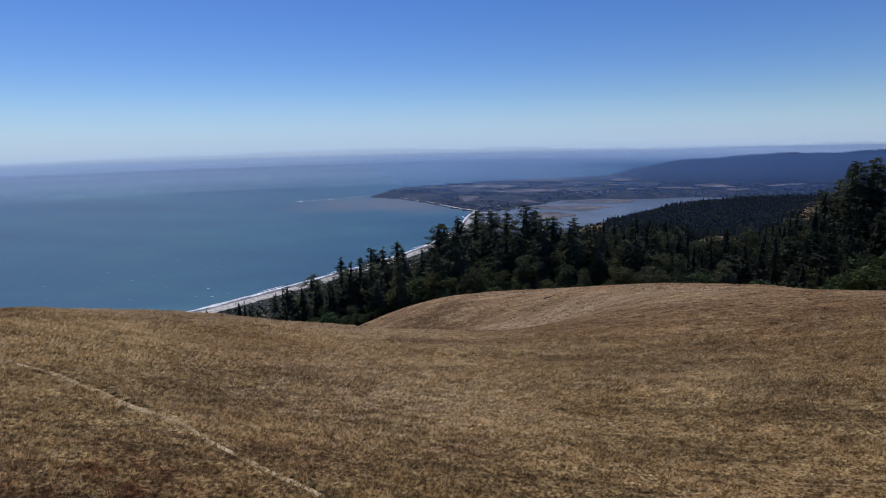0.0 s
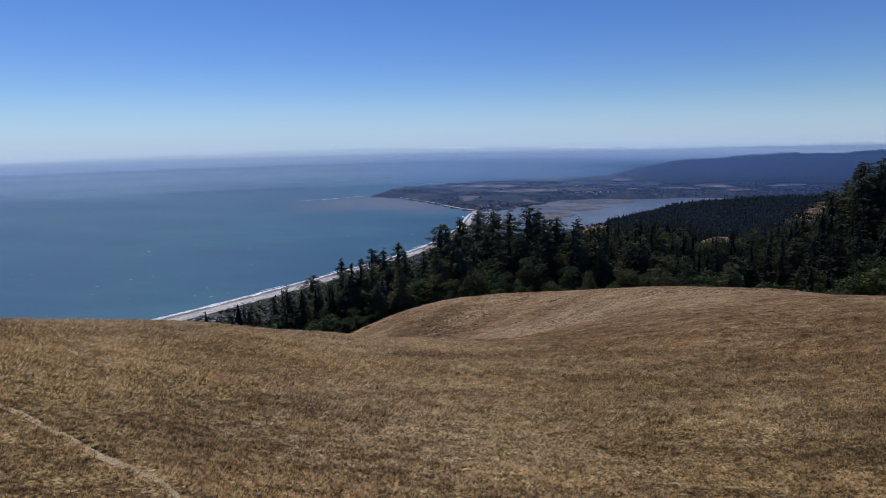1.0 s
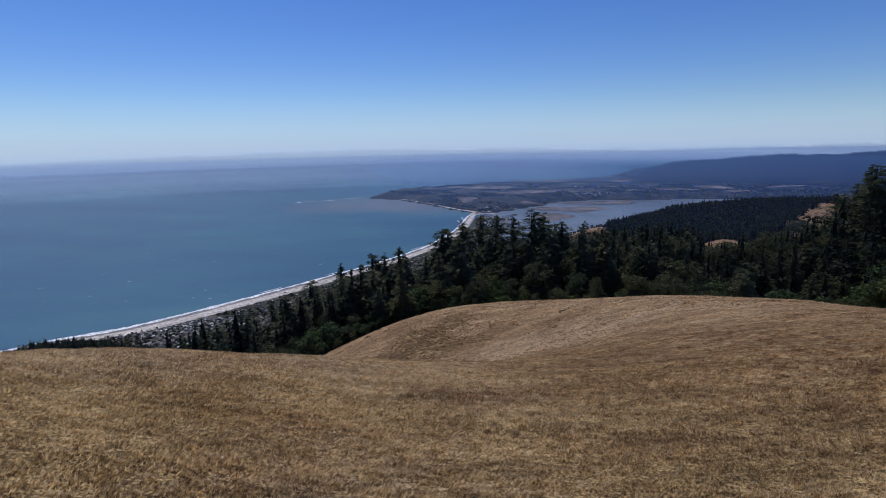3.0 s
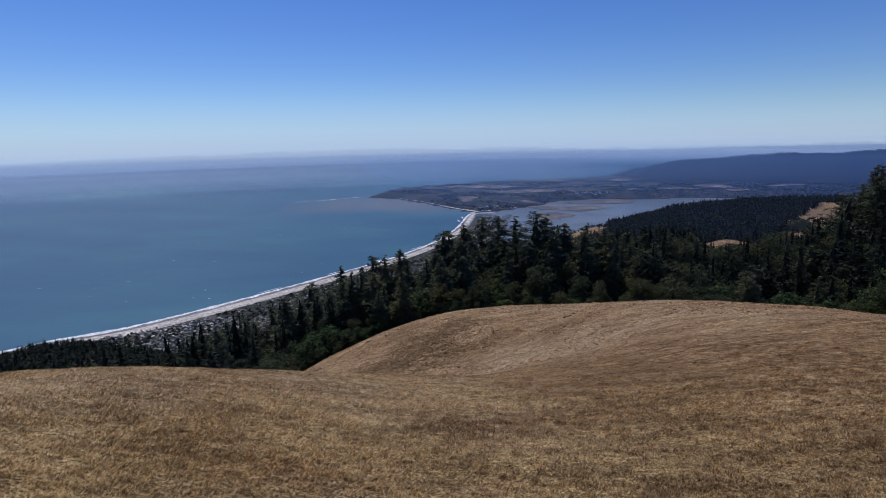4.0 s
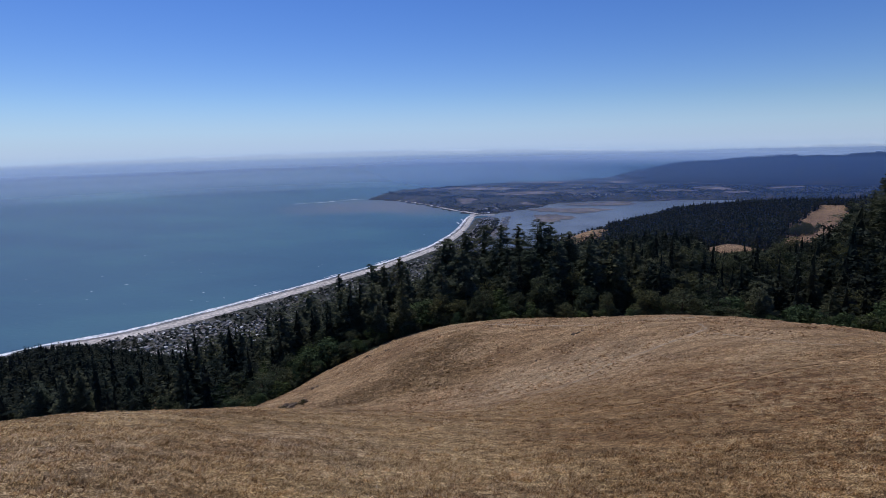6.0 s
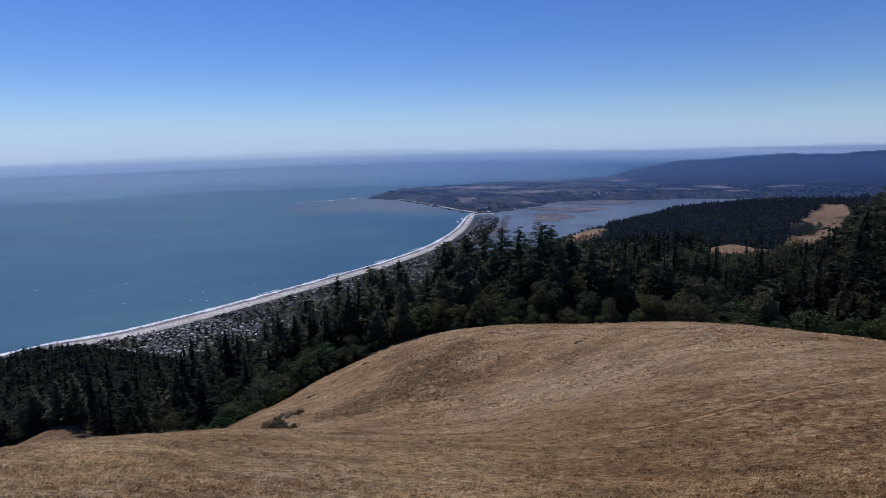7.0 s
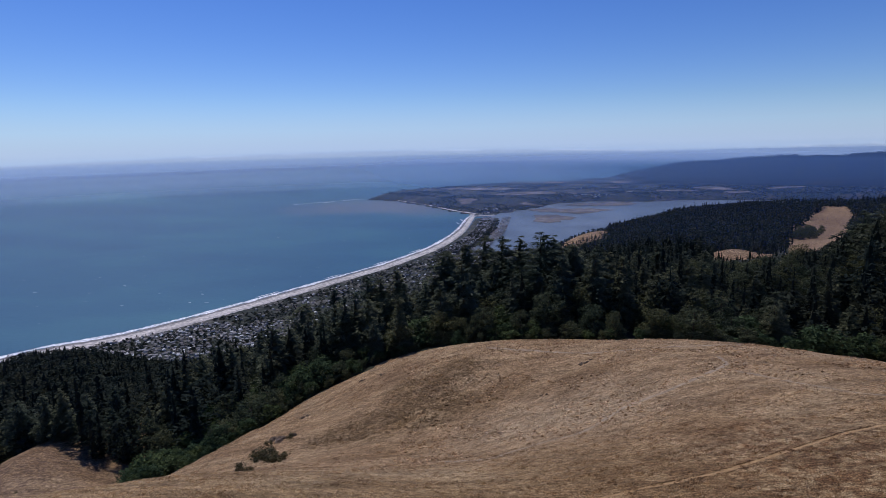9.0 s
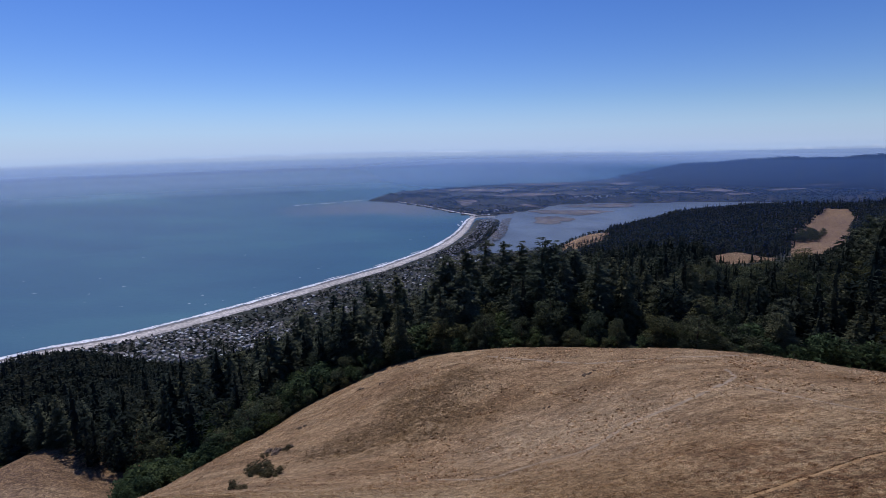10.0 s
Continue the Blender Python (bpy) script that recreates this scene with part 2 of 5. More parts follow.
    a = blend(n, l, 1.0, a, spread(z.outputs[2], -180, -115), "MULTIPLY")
    # the painted haze gives off its own light
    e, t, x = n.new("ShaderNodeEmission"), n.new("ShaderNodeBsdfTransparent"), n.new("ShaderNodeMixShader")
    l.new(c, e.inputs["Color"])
    l.new(a, x.inputs["Fac"])
    l.new(t.outputs[0], x.inputs[1])
    l.new(e.outputs[0], x.inputs[2])
    l.new(x.outputs[0], n["Material Output"].inputs["Surface"])
    return m


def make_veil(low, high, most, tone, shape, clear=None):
    """Tinted sheet standing in for thin haze over the bay: scatters the sun and sky, lets most of the view through."""
    m = bpy.data.materials.new("haze_sheet")
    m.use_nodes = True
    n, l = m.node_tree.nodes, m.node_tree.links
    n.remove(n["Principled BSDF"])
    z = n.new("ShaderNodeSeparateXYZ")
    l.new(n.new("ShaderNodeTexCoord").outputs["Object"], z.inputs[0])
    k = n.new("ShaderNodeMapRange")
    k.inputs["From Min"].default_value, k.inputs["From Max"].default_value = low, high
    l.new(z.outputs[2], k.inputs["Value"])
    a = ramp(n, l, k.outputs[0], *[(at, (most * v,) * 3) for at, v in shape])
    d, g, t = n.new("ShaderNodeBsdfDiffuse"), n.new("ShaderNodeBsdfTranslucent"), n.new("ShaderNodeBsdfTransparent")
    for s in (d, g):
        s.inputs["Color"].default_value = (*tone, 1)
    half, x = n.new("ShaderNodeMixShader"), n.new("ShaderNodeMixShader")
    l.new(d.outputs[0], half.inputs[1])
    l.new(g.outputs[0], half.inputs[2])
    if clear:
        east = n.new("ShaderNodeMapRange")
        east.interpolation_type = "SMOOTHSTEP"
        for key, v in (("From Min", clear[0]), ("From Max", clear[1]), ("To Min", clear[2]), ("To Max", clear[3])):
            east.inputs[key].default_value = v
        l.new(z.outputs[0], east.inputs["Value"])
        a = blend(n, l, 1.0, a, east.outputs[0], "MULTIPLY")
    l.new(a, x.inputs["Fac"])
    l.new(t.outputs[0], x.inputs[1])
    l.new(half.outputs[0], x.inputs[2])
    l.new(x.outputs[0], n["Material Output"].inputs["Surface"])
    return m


HAZE_LOW, HAZE_HIGH = 11 - 320.0, 11 + 405.0
FOG_TOP, FOG_SINK = -1.0, 165.0
MEADOW, GRASS, SEA_WATER = make_meadow(), make_grass(), make_sea()
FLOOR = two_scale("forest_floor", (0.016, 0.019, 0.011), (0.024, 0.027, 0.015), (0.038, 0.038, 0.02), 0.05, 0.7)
SAND = two_scale("beach_sand", (0.5, 0.455, 0.4), (0.59, 0.535, 0.475), (0.66, 0.605, 0.545), 0.01, 0.1)
WET_SAND = two_scale("wet_sand", (0.16, 0.14, 0.13), (0.2, 0.18, 0.16), (0.26, 0.23, 0.2), 0.01, 0.1, 0.5)
TOWN_GROUND = two_scale("town_ground", (0.024, 0.03, 0.023), (0.045, 0.048, 0.038), (0.14, 0.13, 0.115), 0.02, 0.06)
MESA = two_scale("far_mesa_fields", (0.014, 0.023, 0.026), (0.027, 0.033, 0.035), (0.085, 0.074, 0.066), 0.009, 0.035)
# far woods: the blue of the haze is put into the base colour
HAZE_HILLS = two_scale("haze_tinted_hills", (0.005, 0.014, 0.026), (0.013, 0.028, 0.042), (0.04, 0.06, 0.066), 0.006, 0.03)
MUD = two_scale("lagoon_mudflat", (0.1, 0.1, 0.11), (0.15, 0.135, 0.13), (0.21, 0.185, 0.17), 0.004, 0.02)
EARTH = two_scale("flattened_straw", (0.3, 0.215, 0.115), (0.42, 0.315, 0.175), (0.55, 0.425, 0.255), 0.9, 9.0)
TRODDEN = two_scale("trodden_straw", (0.22, 0.16, 0.1), (0.31, 0.235, 0.155), (0.41, 0.315, 0.215), 0.3, 5.0)
EARTH_BROWN = two_scale("path_brown_earth", (0.22, 0.13, 0.056), (0.325, 0.2, 0.088), (0.43, 0.28, 0.135), 0.12, 3.0)
BARK = two_scale("bark", (0.03, 0.022, 0.016), (0.06, 0.045, 0.035), (0.1, 0.08, 0.06), 0.8, 6.0)
ROCK = two_scale("rock", (0.07, 0.048, 0.032), (0.13, 0.094, 0.064), (0.25, 0.19, 0.135), 0.8, 5.0)
FIR = make_leaf("fir_needles", (0.066, 0.076, 0.048), (0.105, 0.118, 0.072), (0.165, 0.172, 0.104))
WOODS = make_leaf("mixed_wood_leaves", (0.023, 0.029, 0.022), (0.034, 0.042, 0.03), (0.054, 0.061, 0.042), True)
OAK = make_leaf("broad_leaves", (0.05, 0.057, 0.032), (0.085, 0.096, 0.05), (0.14, 0.15, 0.075))
SHRUB = make_leaf("shrub_leaves", (0.036, 0.051, 0.023), (0.064, 0.092, 0.038), (0.11, 0.148, 0.064))
BRACKEN = make_leaf("brown_bracken", (0.19, 0.13, 0.07), (0.29, 0.205, 0.115), (0.42, 0.31, 0.19))
SCRUB = make_leaf("dry_scrub", (0.05, 0.045, 0.024), (0.09, 0.08, 0.04), (0.15, 0.13, 0.07))
FOAM = two_scale("sea_foam", (0.6, 0.63, 0.65), (0.75, 0.77, 0.78), (0.85, 0.86, 0.86), 0.02, 0.15)
LAGOON_WATER = two_scale("lagoon_water", (0.1, 0.127, 0.155), (0.12, 0.147, 0.17), (0.15, 0.17, 0.185), 0.0015, 0.004, 0.35, 0.05, 0.3, 0.5)
FAR_FIELD = two_scale("far_pale_fields", (0.075, 0.067, 0.062), (0.15, 0.123, 0.11), (0.25, 0.2, 0.175), 0.008, 0.04)


def make_tinted(name, rough, joined, *tones):
    """Paint that differs from house to house."""
    m, n, l, b = material(name, rough, 0.3)
    pick = n.new("ShaderNodeNewGeometry").outputs["Random Per Island"] if joined else n.new("ShaderNodeObjectInfo").outputs["Random"]
    c = ramp(n, l, pick, *[(k / (len(tones) - 1), t) for k, t in enumerate(tones)])
    grime = ramp(n, l, noise_node(n, l, 0.9, 4), (0.3, (0.75, 0.75, 0.75)), (0.7, (1.1, 1.1, 1.1)))
    l.new(blend(n, l, 1.0, c, grime, "MULTIPLY"), b.inputs["Base Color"])
    return m


WALL_TONES = ((0.5, 0.48, 0.45), (0.25, 0.2, 0.16), (0.6, 0.6, 0.6), (0.3, 0.32, 0.35))
ROOF_TONES = ((0.17, 0.155, 0.14), (0.36, 0.34, 0.32), (0.18, 0.14, 0.115), (0.8, 0.78, 0.75), (0.11, 0.105, 0.1), (0.28, 0.265, 0.25))
HOUSE_WALL, HOUSE_WALL_MIX = make_tinted("house_walls", 0.8, False, *WALL_TONES), make_tinted("small_house_walls", 0.8, True, *WALL_TONES)
HOUSE_ROOF, HOUSE_ROOF_MIX = make_tinted("house_roofs", 0.7, False, *ROOF_TONES), make_tinted("small_house_roofs", 0.7, True, *ROOF_TONES)


# ---- the lie of the land ----
# Meadow heights: control net of a smooth surface, 40 m apart, rows going away from the start.
NET_X, NET_Y, NET = -120.0, -30.0, 40.0
HEIGHTS = np.array([
    (-26.6, -16.7, -8.8, -4.0, -1.0, 2.6, 8.8, 16.3, 23.3, 29.8),
    (-35.4, -18.0, -3.8, 2.9, -1.3, -1.4, 5.1, 11.5, 17.0, 22.1),
    (-44.7, -22.0, -2.5, 8.4, -0.7, -1.1, 2.5, 5.4, 9.1, 13.5),
    (-54.1, -31.0, -10.3, -1.1, -12.0, -7.1, -4.9, -4.7, -1.7, 3.1),
    (-63.7, -46.2, -31.9, -16.9, -23.6, -18.1, -18.4, -19.6, -16.0, -9.2),
    (-73.9, -63.1, -52.6, -46.9, -50.7, -25.2, -25.1, -35.8, -33.1, -22.8),
    (-86.0, -85.7, -79.2, -56.9, -35.2, -35.5, -35.0, -52.0, -49.9, -35.0),
    (-104.1, -106.5, -90.2, -59.7, -46.7, -51.0, -53.2, -62.8, -59.5, -43.0),
    (-126.5, -115.6, -96.2, -75.6, -68.2, -68.5, -68.5, -66.5, -59.3, -47.0),
])
SURF_Y = (1324, 1404, 1469, 1577, 1715, 1887, 2109, 2237, 2407, 2677, 3022, 3265, 3502, 3689, 3819)
SURF_X = (-1086, -1002, -893, -792, -680, -549, -391, -296, -194, -59, 51, 107, 148, 176, 206)
SPIT_TIP = ((255, 3904), (344, 3918), (430, 3903))
INLAND = (-400, 0, 60, 330, 500, 700, 1050, 1346, 1417, 1552, 1697, 1850, 2200, 3000)
RISE = (-490, -471, -467, -464, -452, -378, -255, -150, -118, -62, -8, 20, 60, 150)
# Far shore across the bay, anticlockwise: mesa coast, lagoon shore.
FAR_SHORE = np.array([(400, 3960), (250, 3990), (64, 4305), (-122, 4730), (-399, 5203), (-695, 5452), (-652, 5825), (-473, 6214),
                      (-30, 6673), (334, 7149), (962, 7492), (1831, 7600), (2500, 7950), (3400, 8300), (9000, 11000),
                      (12000, 4600), (5000, 4150), (3300, 4150), (2560, 4500), (2120, 4640), (1713, 4574), (1397, 4701), (1023, 4647), (764, 4300), (533, 4060)], float)
# Ground right of the meadow and over the valley to the next ridge: heights by y (rows) and x (columns).
RIDGE_X = (50, 200, 320, 400, 500, 630, 750, 1100, 1500)
RIDGE_Y = (200, 255, 300, 400, 550, 750, 850, 1000, 1200, 1450, 1600, 2100)
RIDGE = np.array([(-50, -42, -25, -14, 0, 10, 20, 40, 60), (-52, -36, -8, 1, 12, 21, 30, 50, 65), (-60, -60, -22, -8, 8, 18, 28, 48, 62),
                  (-80, -80, -64, -45, -22, -5, 15, 40, 60), (-115, -97, -93, -87, -80, -55, -25, 15, 45), (-190, -165, -142, -133, -124, -112, -95, -30, 0),
                  (-225, -181, -150, -136, -129, -124, -112, -80, -50), (-265, -212, -178, -156, -145, -139, -138, -125, -110),
                  (-310, -252, -208, -192, -164, -154, -146, -145, -140), (-400, -300, -249, -223, -201, -167, -161, -153, -150),
                  (-420, -330, -285, -262, -240, -212, -205, -195, -190), (-460, -455, -450, -445, -440, -435, -420, -400, -380)], float)
MEADOW_EDGE = np.array([(-118, -220), (-108, 60), (-92, 100), (-86, 139), (-75, 171), (-57, 200), (-20, 216), (20, 207), (60, 198),
                        (100, 190), (145, 185), (190, 175), (270, 150), (330, 60), (330, -220)], float)
MUDFLATS = ((755, 3680, 115, 210), (985, 4090, 250, 160), (1340, 4480, 330, 110), (325, 3130, 26, 200))
# clearings in the woods: middle, half width, half length along the slope (lying away from the flight)
CLEARINGS = ((-167, 192, 50, 27), (284, 545, 21, 40), (366, 1372, 44, 50), (815, 1150, 40, 250), (450, 678, 15, 34), (520, 762, 19, 52), (600, 846, 21, 62))


def smooth(a, b, x):
    t = np.clip((x - a) / (b - a), 0, 1)
    return t * t * (3 - 2 * t)


def inside(poly, x, y):
    hit = np.zeros(np.shape(x), bool)
    for (ax, ay), (bx, by) in zip(poly, np.roll(poly, -1, 0)):
        if ay != by:
            hit ^= ((ay > y) != (by > y)) & (x < (bx - ax) * (y - ay) / (by - ay) + ax)
    return hit


def edge_gap(poly, x, y):
    best = np.full(np.shape(x), 1e9)
    for a, b in zip(poly, np.roll(poly, -1, 0)):
        d = b - a
        t = np.clip(((x - a[0]) * d[0] + (y - a[1]) * d[1]) / (d @ d), 0, 1)
        best = np.minimum(best, np.hypot(x - a[0] - t * d[0], y - a[1] - t * d[1]))
    return best


def net_height(x, y):
    u = np.clip((x - NET_X) / NET, 0, HEIGHTS.shape[1] - 3 - 1e-6)
    v = np.clip((y - NET_Y) / NET, 0, HEIGHTS.shape[0] - 3 - 1e-6)
    i, j = u.astype(int), v.astype(int)

    def weights(t):
        return (1 - t) ** 3 / 6, (3 * t ** 3 - 6 * t ** 2 + 4) / 6, (-3 * t ** 3 + 3 * t ** 2 + 3 * t + 1) / 6, t ** 3 / 6
    z = 0
    for q, b in enumerate(weights(v - j)):
        for p, a in enumerate(weights(u - i)):
            z = z + a * b * HEIGHTS[j + q, i + p]
    return z


def ridge_height(x, y):
    """Blend of the ridge table, with rounded steps between its knots."""
    def knot(at, knots):
        i = np.clip(np.searchsorted(knots, at, side="right") - 1, 0, len(knots) - 2)
        k = np.asarray(knots, float)
        return i, np.clip((at - k[i]) / (k[i + 1] - k[i]), 0, 1)
    i, a = knot(x, RIDGE_X)
    j, b = knot(y, RIDGE_Y)
    return (RIDGE[j, i] * (1 - a) + RIDGE[j, i + 1] * a) * (1 - b) + (RIDGE[j + 1, i] * (1 - a) + RIDGE[j + 1, i + 1] * a) * b


def inland(x, y):
    """Rough distance from the surf line."""
    return 0.732 * (x - np.where(y > 1324, np.interp(y, SURF_Y, SURF_X), -1086 + (y - 1324) * 0.93))


def rolling(x, y, size, seed=0.0):
    """Cheap smooth unevenness of about +-1."""
    a, b = x / size + seed, y / size - seed
    return (np.sin(a * 1.3 + 1.7 * np.sin(b * 0.9)) + np.sin(b * 1.7 + 1.3 * np.sin(a * 1.1 + 2)) + 0.6 * np.sin(a * 2.9 + b * 2.3)) / 2.6


def height(x, y):
    x, y = np.asarray(x, float), np.asarray(y, float)
    u = inland(x, y)
    z = np.interp(u, INLAND, RISE)
    z = z + 100 * np.exp(-((x + 640) / 200) ** 2 - ((y - 830) / 250) ** 2) - 60 * np.exp(-((x + 520) ** 2 + (y - 1080) ** 2) / 130 ** 2) - 18 * np.exp(-((x + 430) ** 2 + (y - 860) ** 2) / 70 ** 2) + 14 * np.exp(-((x + 45) ** 2 + (y - 290) ** 2) / 95 ** 2) + 22 * np.exp(-((x + 150) ** 2 + (y - 225) ** 2) / 60 ** 2)
    w = smooth(0, 140, x) * smooth(140, 230, y) * smooth(150, 400, u)
    z = z * (1 - w) + ridge_height(x, y) * w
    z = z + smooth(350, 700, u) * 5 * rolling(x, y, 90)
    z = z + 17 * np.exp(-((x - 368) / 62) ** 2 - ((y - 1385) / 90) ** 2)
    # the nearer clearing lies tilted over a hollow
    for (cx, cy, rx, ry), hump, dip in zip(CLEARINGS[1:2], (9,), (10,)):
        z = z + hump * np.exp(-((x - cx) / rx) ** 2 - ((y - cy - 0.5 * ry) / ry) ** 2)
        d = math.hypot(cx - HUB[0], cy - HUB[1])
        ax, ay = (cx - HUB[0]) / d, (cy - HUB[1]) / d
        s, q = (x - cx) * ax + (y - cy) * ay, (x - cx) * ay - (y - cy) * ax
        z = z - dip * np.exp(-(q / (1.4 * rx)) ** 2 - ((s + 1.1 * ry) / (0.8 * ry)) ** 2)
    s = smooth(2300, 2700, y)
    z = z * (1 - s) + np.where((u < 110) & (y < 2750), np.minimum(z, SEA + 3), SEA - 4) * s
    z = np.where(y > 4030, SEA - 12, z)
    # meadow laid into it
    out = np.maximum.reduce([-85 - x, x - 125, -y - 10, y - 190, np.zeros_like(x)])
    w = 1 - smooth(0, 75, out)
    fine = 0.25 * rolling(x, y, 9, 3) + 0.1 * rolling(x, y, 3.1, 1)
    z = z * (1 - w) + (net_height(x, y) + fine + 4 * np.exp(-((x + 58) / 17) ** 2 - ((y - 166) / 25) ** 2)) * w
    # land across the bay
    far = y > 3900
    if far.any():
        fx, fy = x[far], y[far]
        gap = np.where(inside(FAR_SHORE, fx, fy), edge_gap(FAR_SHORE, fx, fy), -1)
        seaward = smooth(4300, 4900, fy + 0.3 * fx)
        mesa = (8 + 32 * seaward) * smooth(0, 190, gap) * (1 - 0.75 * smooth(6000, 7300, fy)) + 9 * smooth(150, 700, gap) * rolling(fx, fy, 330)
        crest = np.interp(fx, (1900, 2200, 2478, 2632, 2945, 3331, 3641, 3956, 4567, 5049, 5522, 5832, 6200, 12000), (0, 8, 53, 95, 126, 194, 196, 219, 249, 238, 235, 256, 262, 290))
        line = 7300 + 0.05 * fx
        hill = crest * np.exp(-((fy - line) / np.where(fy < line, 1150, 900)) ** 2) * (1 + 0.03 * rolling(fx, fy, 420, 5) + 0.04 * rolling(fx, fy, 110, 2) + 0.022 * rolling(fx, fy, 43, 4)) * smooth(0, 500, gap)
        # gullies run down the near side of the hills
        hill = hill * (1 - 0.3 * smooth(60, 700, line - fy) * (0.5 + 0.5 * rolling(fx + 0.35 * fy, 0.25 * fy, 130, 7)))
        z[far] = np.where(gap > 0, SEA + 3 + np.maximum(mesa, 0) + hill, z[far])
    return z


def open_ground(x, y, reach=1.0):
    """Clearings in the woods, or a wider belt round them."""
    hit = np.zeros(np.shape(x), bool)
    for cx, cy, rx, ry in CLEARINGS:
        a, b = (0.0, 1.0) if cx < 0 else (math.sin(math.atan2(cx, cy)), math.cos(math.atan2(cx, cy)))
        away, side = (x - cx) * a + (y - cy) * b, (x - cx) * b - (y - cy) * a
        hit |= (side / rx) ** 2 + (away / ry) ** 2 < reach ** 2 * (1 + 0.35 * rolling(x, y, 18, cx))
    return hit


def meadow_here(x, y):
    return inside(MEADOW_EDGE, x, y) | open_ground(x, y)


def most_tall(x, y):
    """Trees stay low on the flank under the clearings, which shows above them."""
    dx, dy = x + 2.8, y - 33.8
    d, a = np.hypot(dx, dy), np.degrees(np.arctan2(dx, dy))
    fall = np.interp(a, (26, 27, 31, 33, 35.4, 37.4, 38.3), (0.1, -0.192, -0.19, -0.176, -0.167, -0.142, 0.1))
    cap = np.where(d < np.where(a < 31.5, 530, 680), 16.6 + fall * d - height(x, y), 99)
    # scrub and young growth round the strips of open ground on the next ridge, and at its seaward end
    cap = np.where((a > 33.3 + 0.4 * rolling(x, y, 22)) & (a < 37.5) & (d >= 680) & (d < 1085), 4.5, np.where((a > 32.2) & (a < 37.5) & (d >= 680) & (d < 900), 11, cap))
    cap = np.where((a > 33.8 + 0.35 * rolling(x, y, 25)) & (a < 37.5) & (d >= 1085) & (d < 1260), 4.5, cap)
    cap = np.where((a > 11) & (a < 17.5) & (d > 1150) & (d < 1700), 11, cap)
    return np.maximum(cap, 4.5)


def young(x, y):
    """Share of full height: only young trees grow just below the clearings."""
    out = np.ones(np.shape(x))
    for cx, cy, rx, ry in CLEARINGS[1:2]:
        d = math.hypot(cx - HUB[0], cy - HUB[1])
        ux, uy = (HUB[0] - cx) / d, (HUB[1] - cy) / d
        s = (x - cx) * ux + (y - cy) * uy
        side = np.abs((x - cx) * uy - (y - cy) * ux)
        out = np.minimum(out, np.where((s > 0) & (side < rx + 10), np.interp(s, (0, 130, 131, 340, 341), (0.55, 0.55, 0.65, 0.65, 1.0)), 1.0))
    return out


# ---- builders ----
def mesh_object(name, verts, faces, mats, index=None, smooth_faces=False, parent=None):
    """One mesh object from arrays; all faces have the same number of corners."""
    verts, faces = np.asarray(verts, np.float32), np.asarray(faces, np.int32)
    me = bpy.data.meshes.new(name)
    k = faces.shape[1]
    me.vertices.add(len(verts))
    me.vertices.foreach_set("co", verts.ravel())
    me.loops.add(faces.size)
    me.loops.foreach_set("vertex_index", faces.ravel())
    me.polygons.add(len(faces))
    me.polygons.foreach_set("loop_start", np.arange(0, faces.size, k, dtype=np.int32))
    for m in mats:
        me.materials.append(m)
    if index is not None:
        me.polygons.foreach_set("material_index", np.asarray(index, np.int32))
    me.polygons.foreach_set("use_smooth", np.full(len(faces), smooth_faces))
    me.update(calc_edges=True)
    ob = new(name, me)
    ob.parent = parent
    return ob


def scatter(base_v, base_f, places, turns, sizes, tall=None):
    """Copies of one small shape joined into arrays."""
    base_v, base_f = np.asarray(base_v, np.float32), np.asarray(base_f, np.int32)
    n = len(places)
    c, s = np.cos(turns)[:, None], np.sin(turns)[:, None]
    sx = np.asarray(sizes)[:, None]
    sz = sx if tall is None else np.asarray(tall)[:, None]
    x, y, z = base_v.T
    v = np.stack([(x * c - y * s) * sx, (x * s + y * c) * sx, z * sz], -1) + np.asarray(places)[:, None, :]
    f = base_f[None] + (np.arange(n) * len(base_v))[:, None, None]
    return v.reshape(-1, 3), f.reshape(-1, base_f.shape[1])


def ribbon(name, points, half, mats, lift=0.0, ground=height, parent=None, wobble=0.0, cross=3, drop=0.0):
    """A strip of varying width laid along a line on the ground."""
    p = np.asarray(points, float)
    t = np.gradient(p, axis=0)
    t /= np.linalg.norm(t, axis=1, keepdims=True)
    side = np.stack([-t[:, 1], t[:, 0]], 1)
    rows = []
    h = np.broadcast_to(half, len(p))
    for k in np.linspace(-1, 1, cross):
        q = p + side * (h * k + wobble * rolling(p[:, 0], p[:, 1], 6, 7 + k) * abs(k))[:, None]
        rows.append(np.column_stack([q, ground(q[:, 0], q[:, 1]) + lift - drop * abs(k) ** 6]))
    v = np.stack(rows, 1)
    n = len(p)
    a = (np.arange(n - 1)[:, None] * cross + np.arange(cross - 1)[None]).ravel()
    f = np.stack([a, a + 1, a + cross + 1, a + cross], 1)
    return mesh_object(name, squash(v.reshape(-1, 3)), f, mats, smooth_faces=True, parent=parent)


def spline(points, step):
    """Evenly spaced points on a smooth line through the given ones."""
    p = np.asarray(points, float)
    p = np.vstack([2 * p[0] - p[1], p, 2 * p[-1] - p[-2]])
    out = []
    for i in range(1, len(p) - 2):
        k = max(2, int(np.linalg.norm(p[i + 1] - p[i]) / step))
        t = (np.arange(k) / k)[:, None]
        a, b, c, d = p[i - 1:i + 3]
        out.append(0.5 * (2 * b + (c - a) * t + (2 * a - 5 * b + 4 * c - d) * t ** 2 + (3 * b - a - 3 * c + d) * t ** 3))
    return np.vstack(out + [p[-2:-1]])


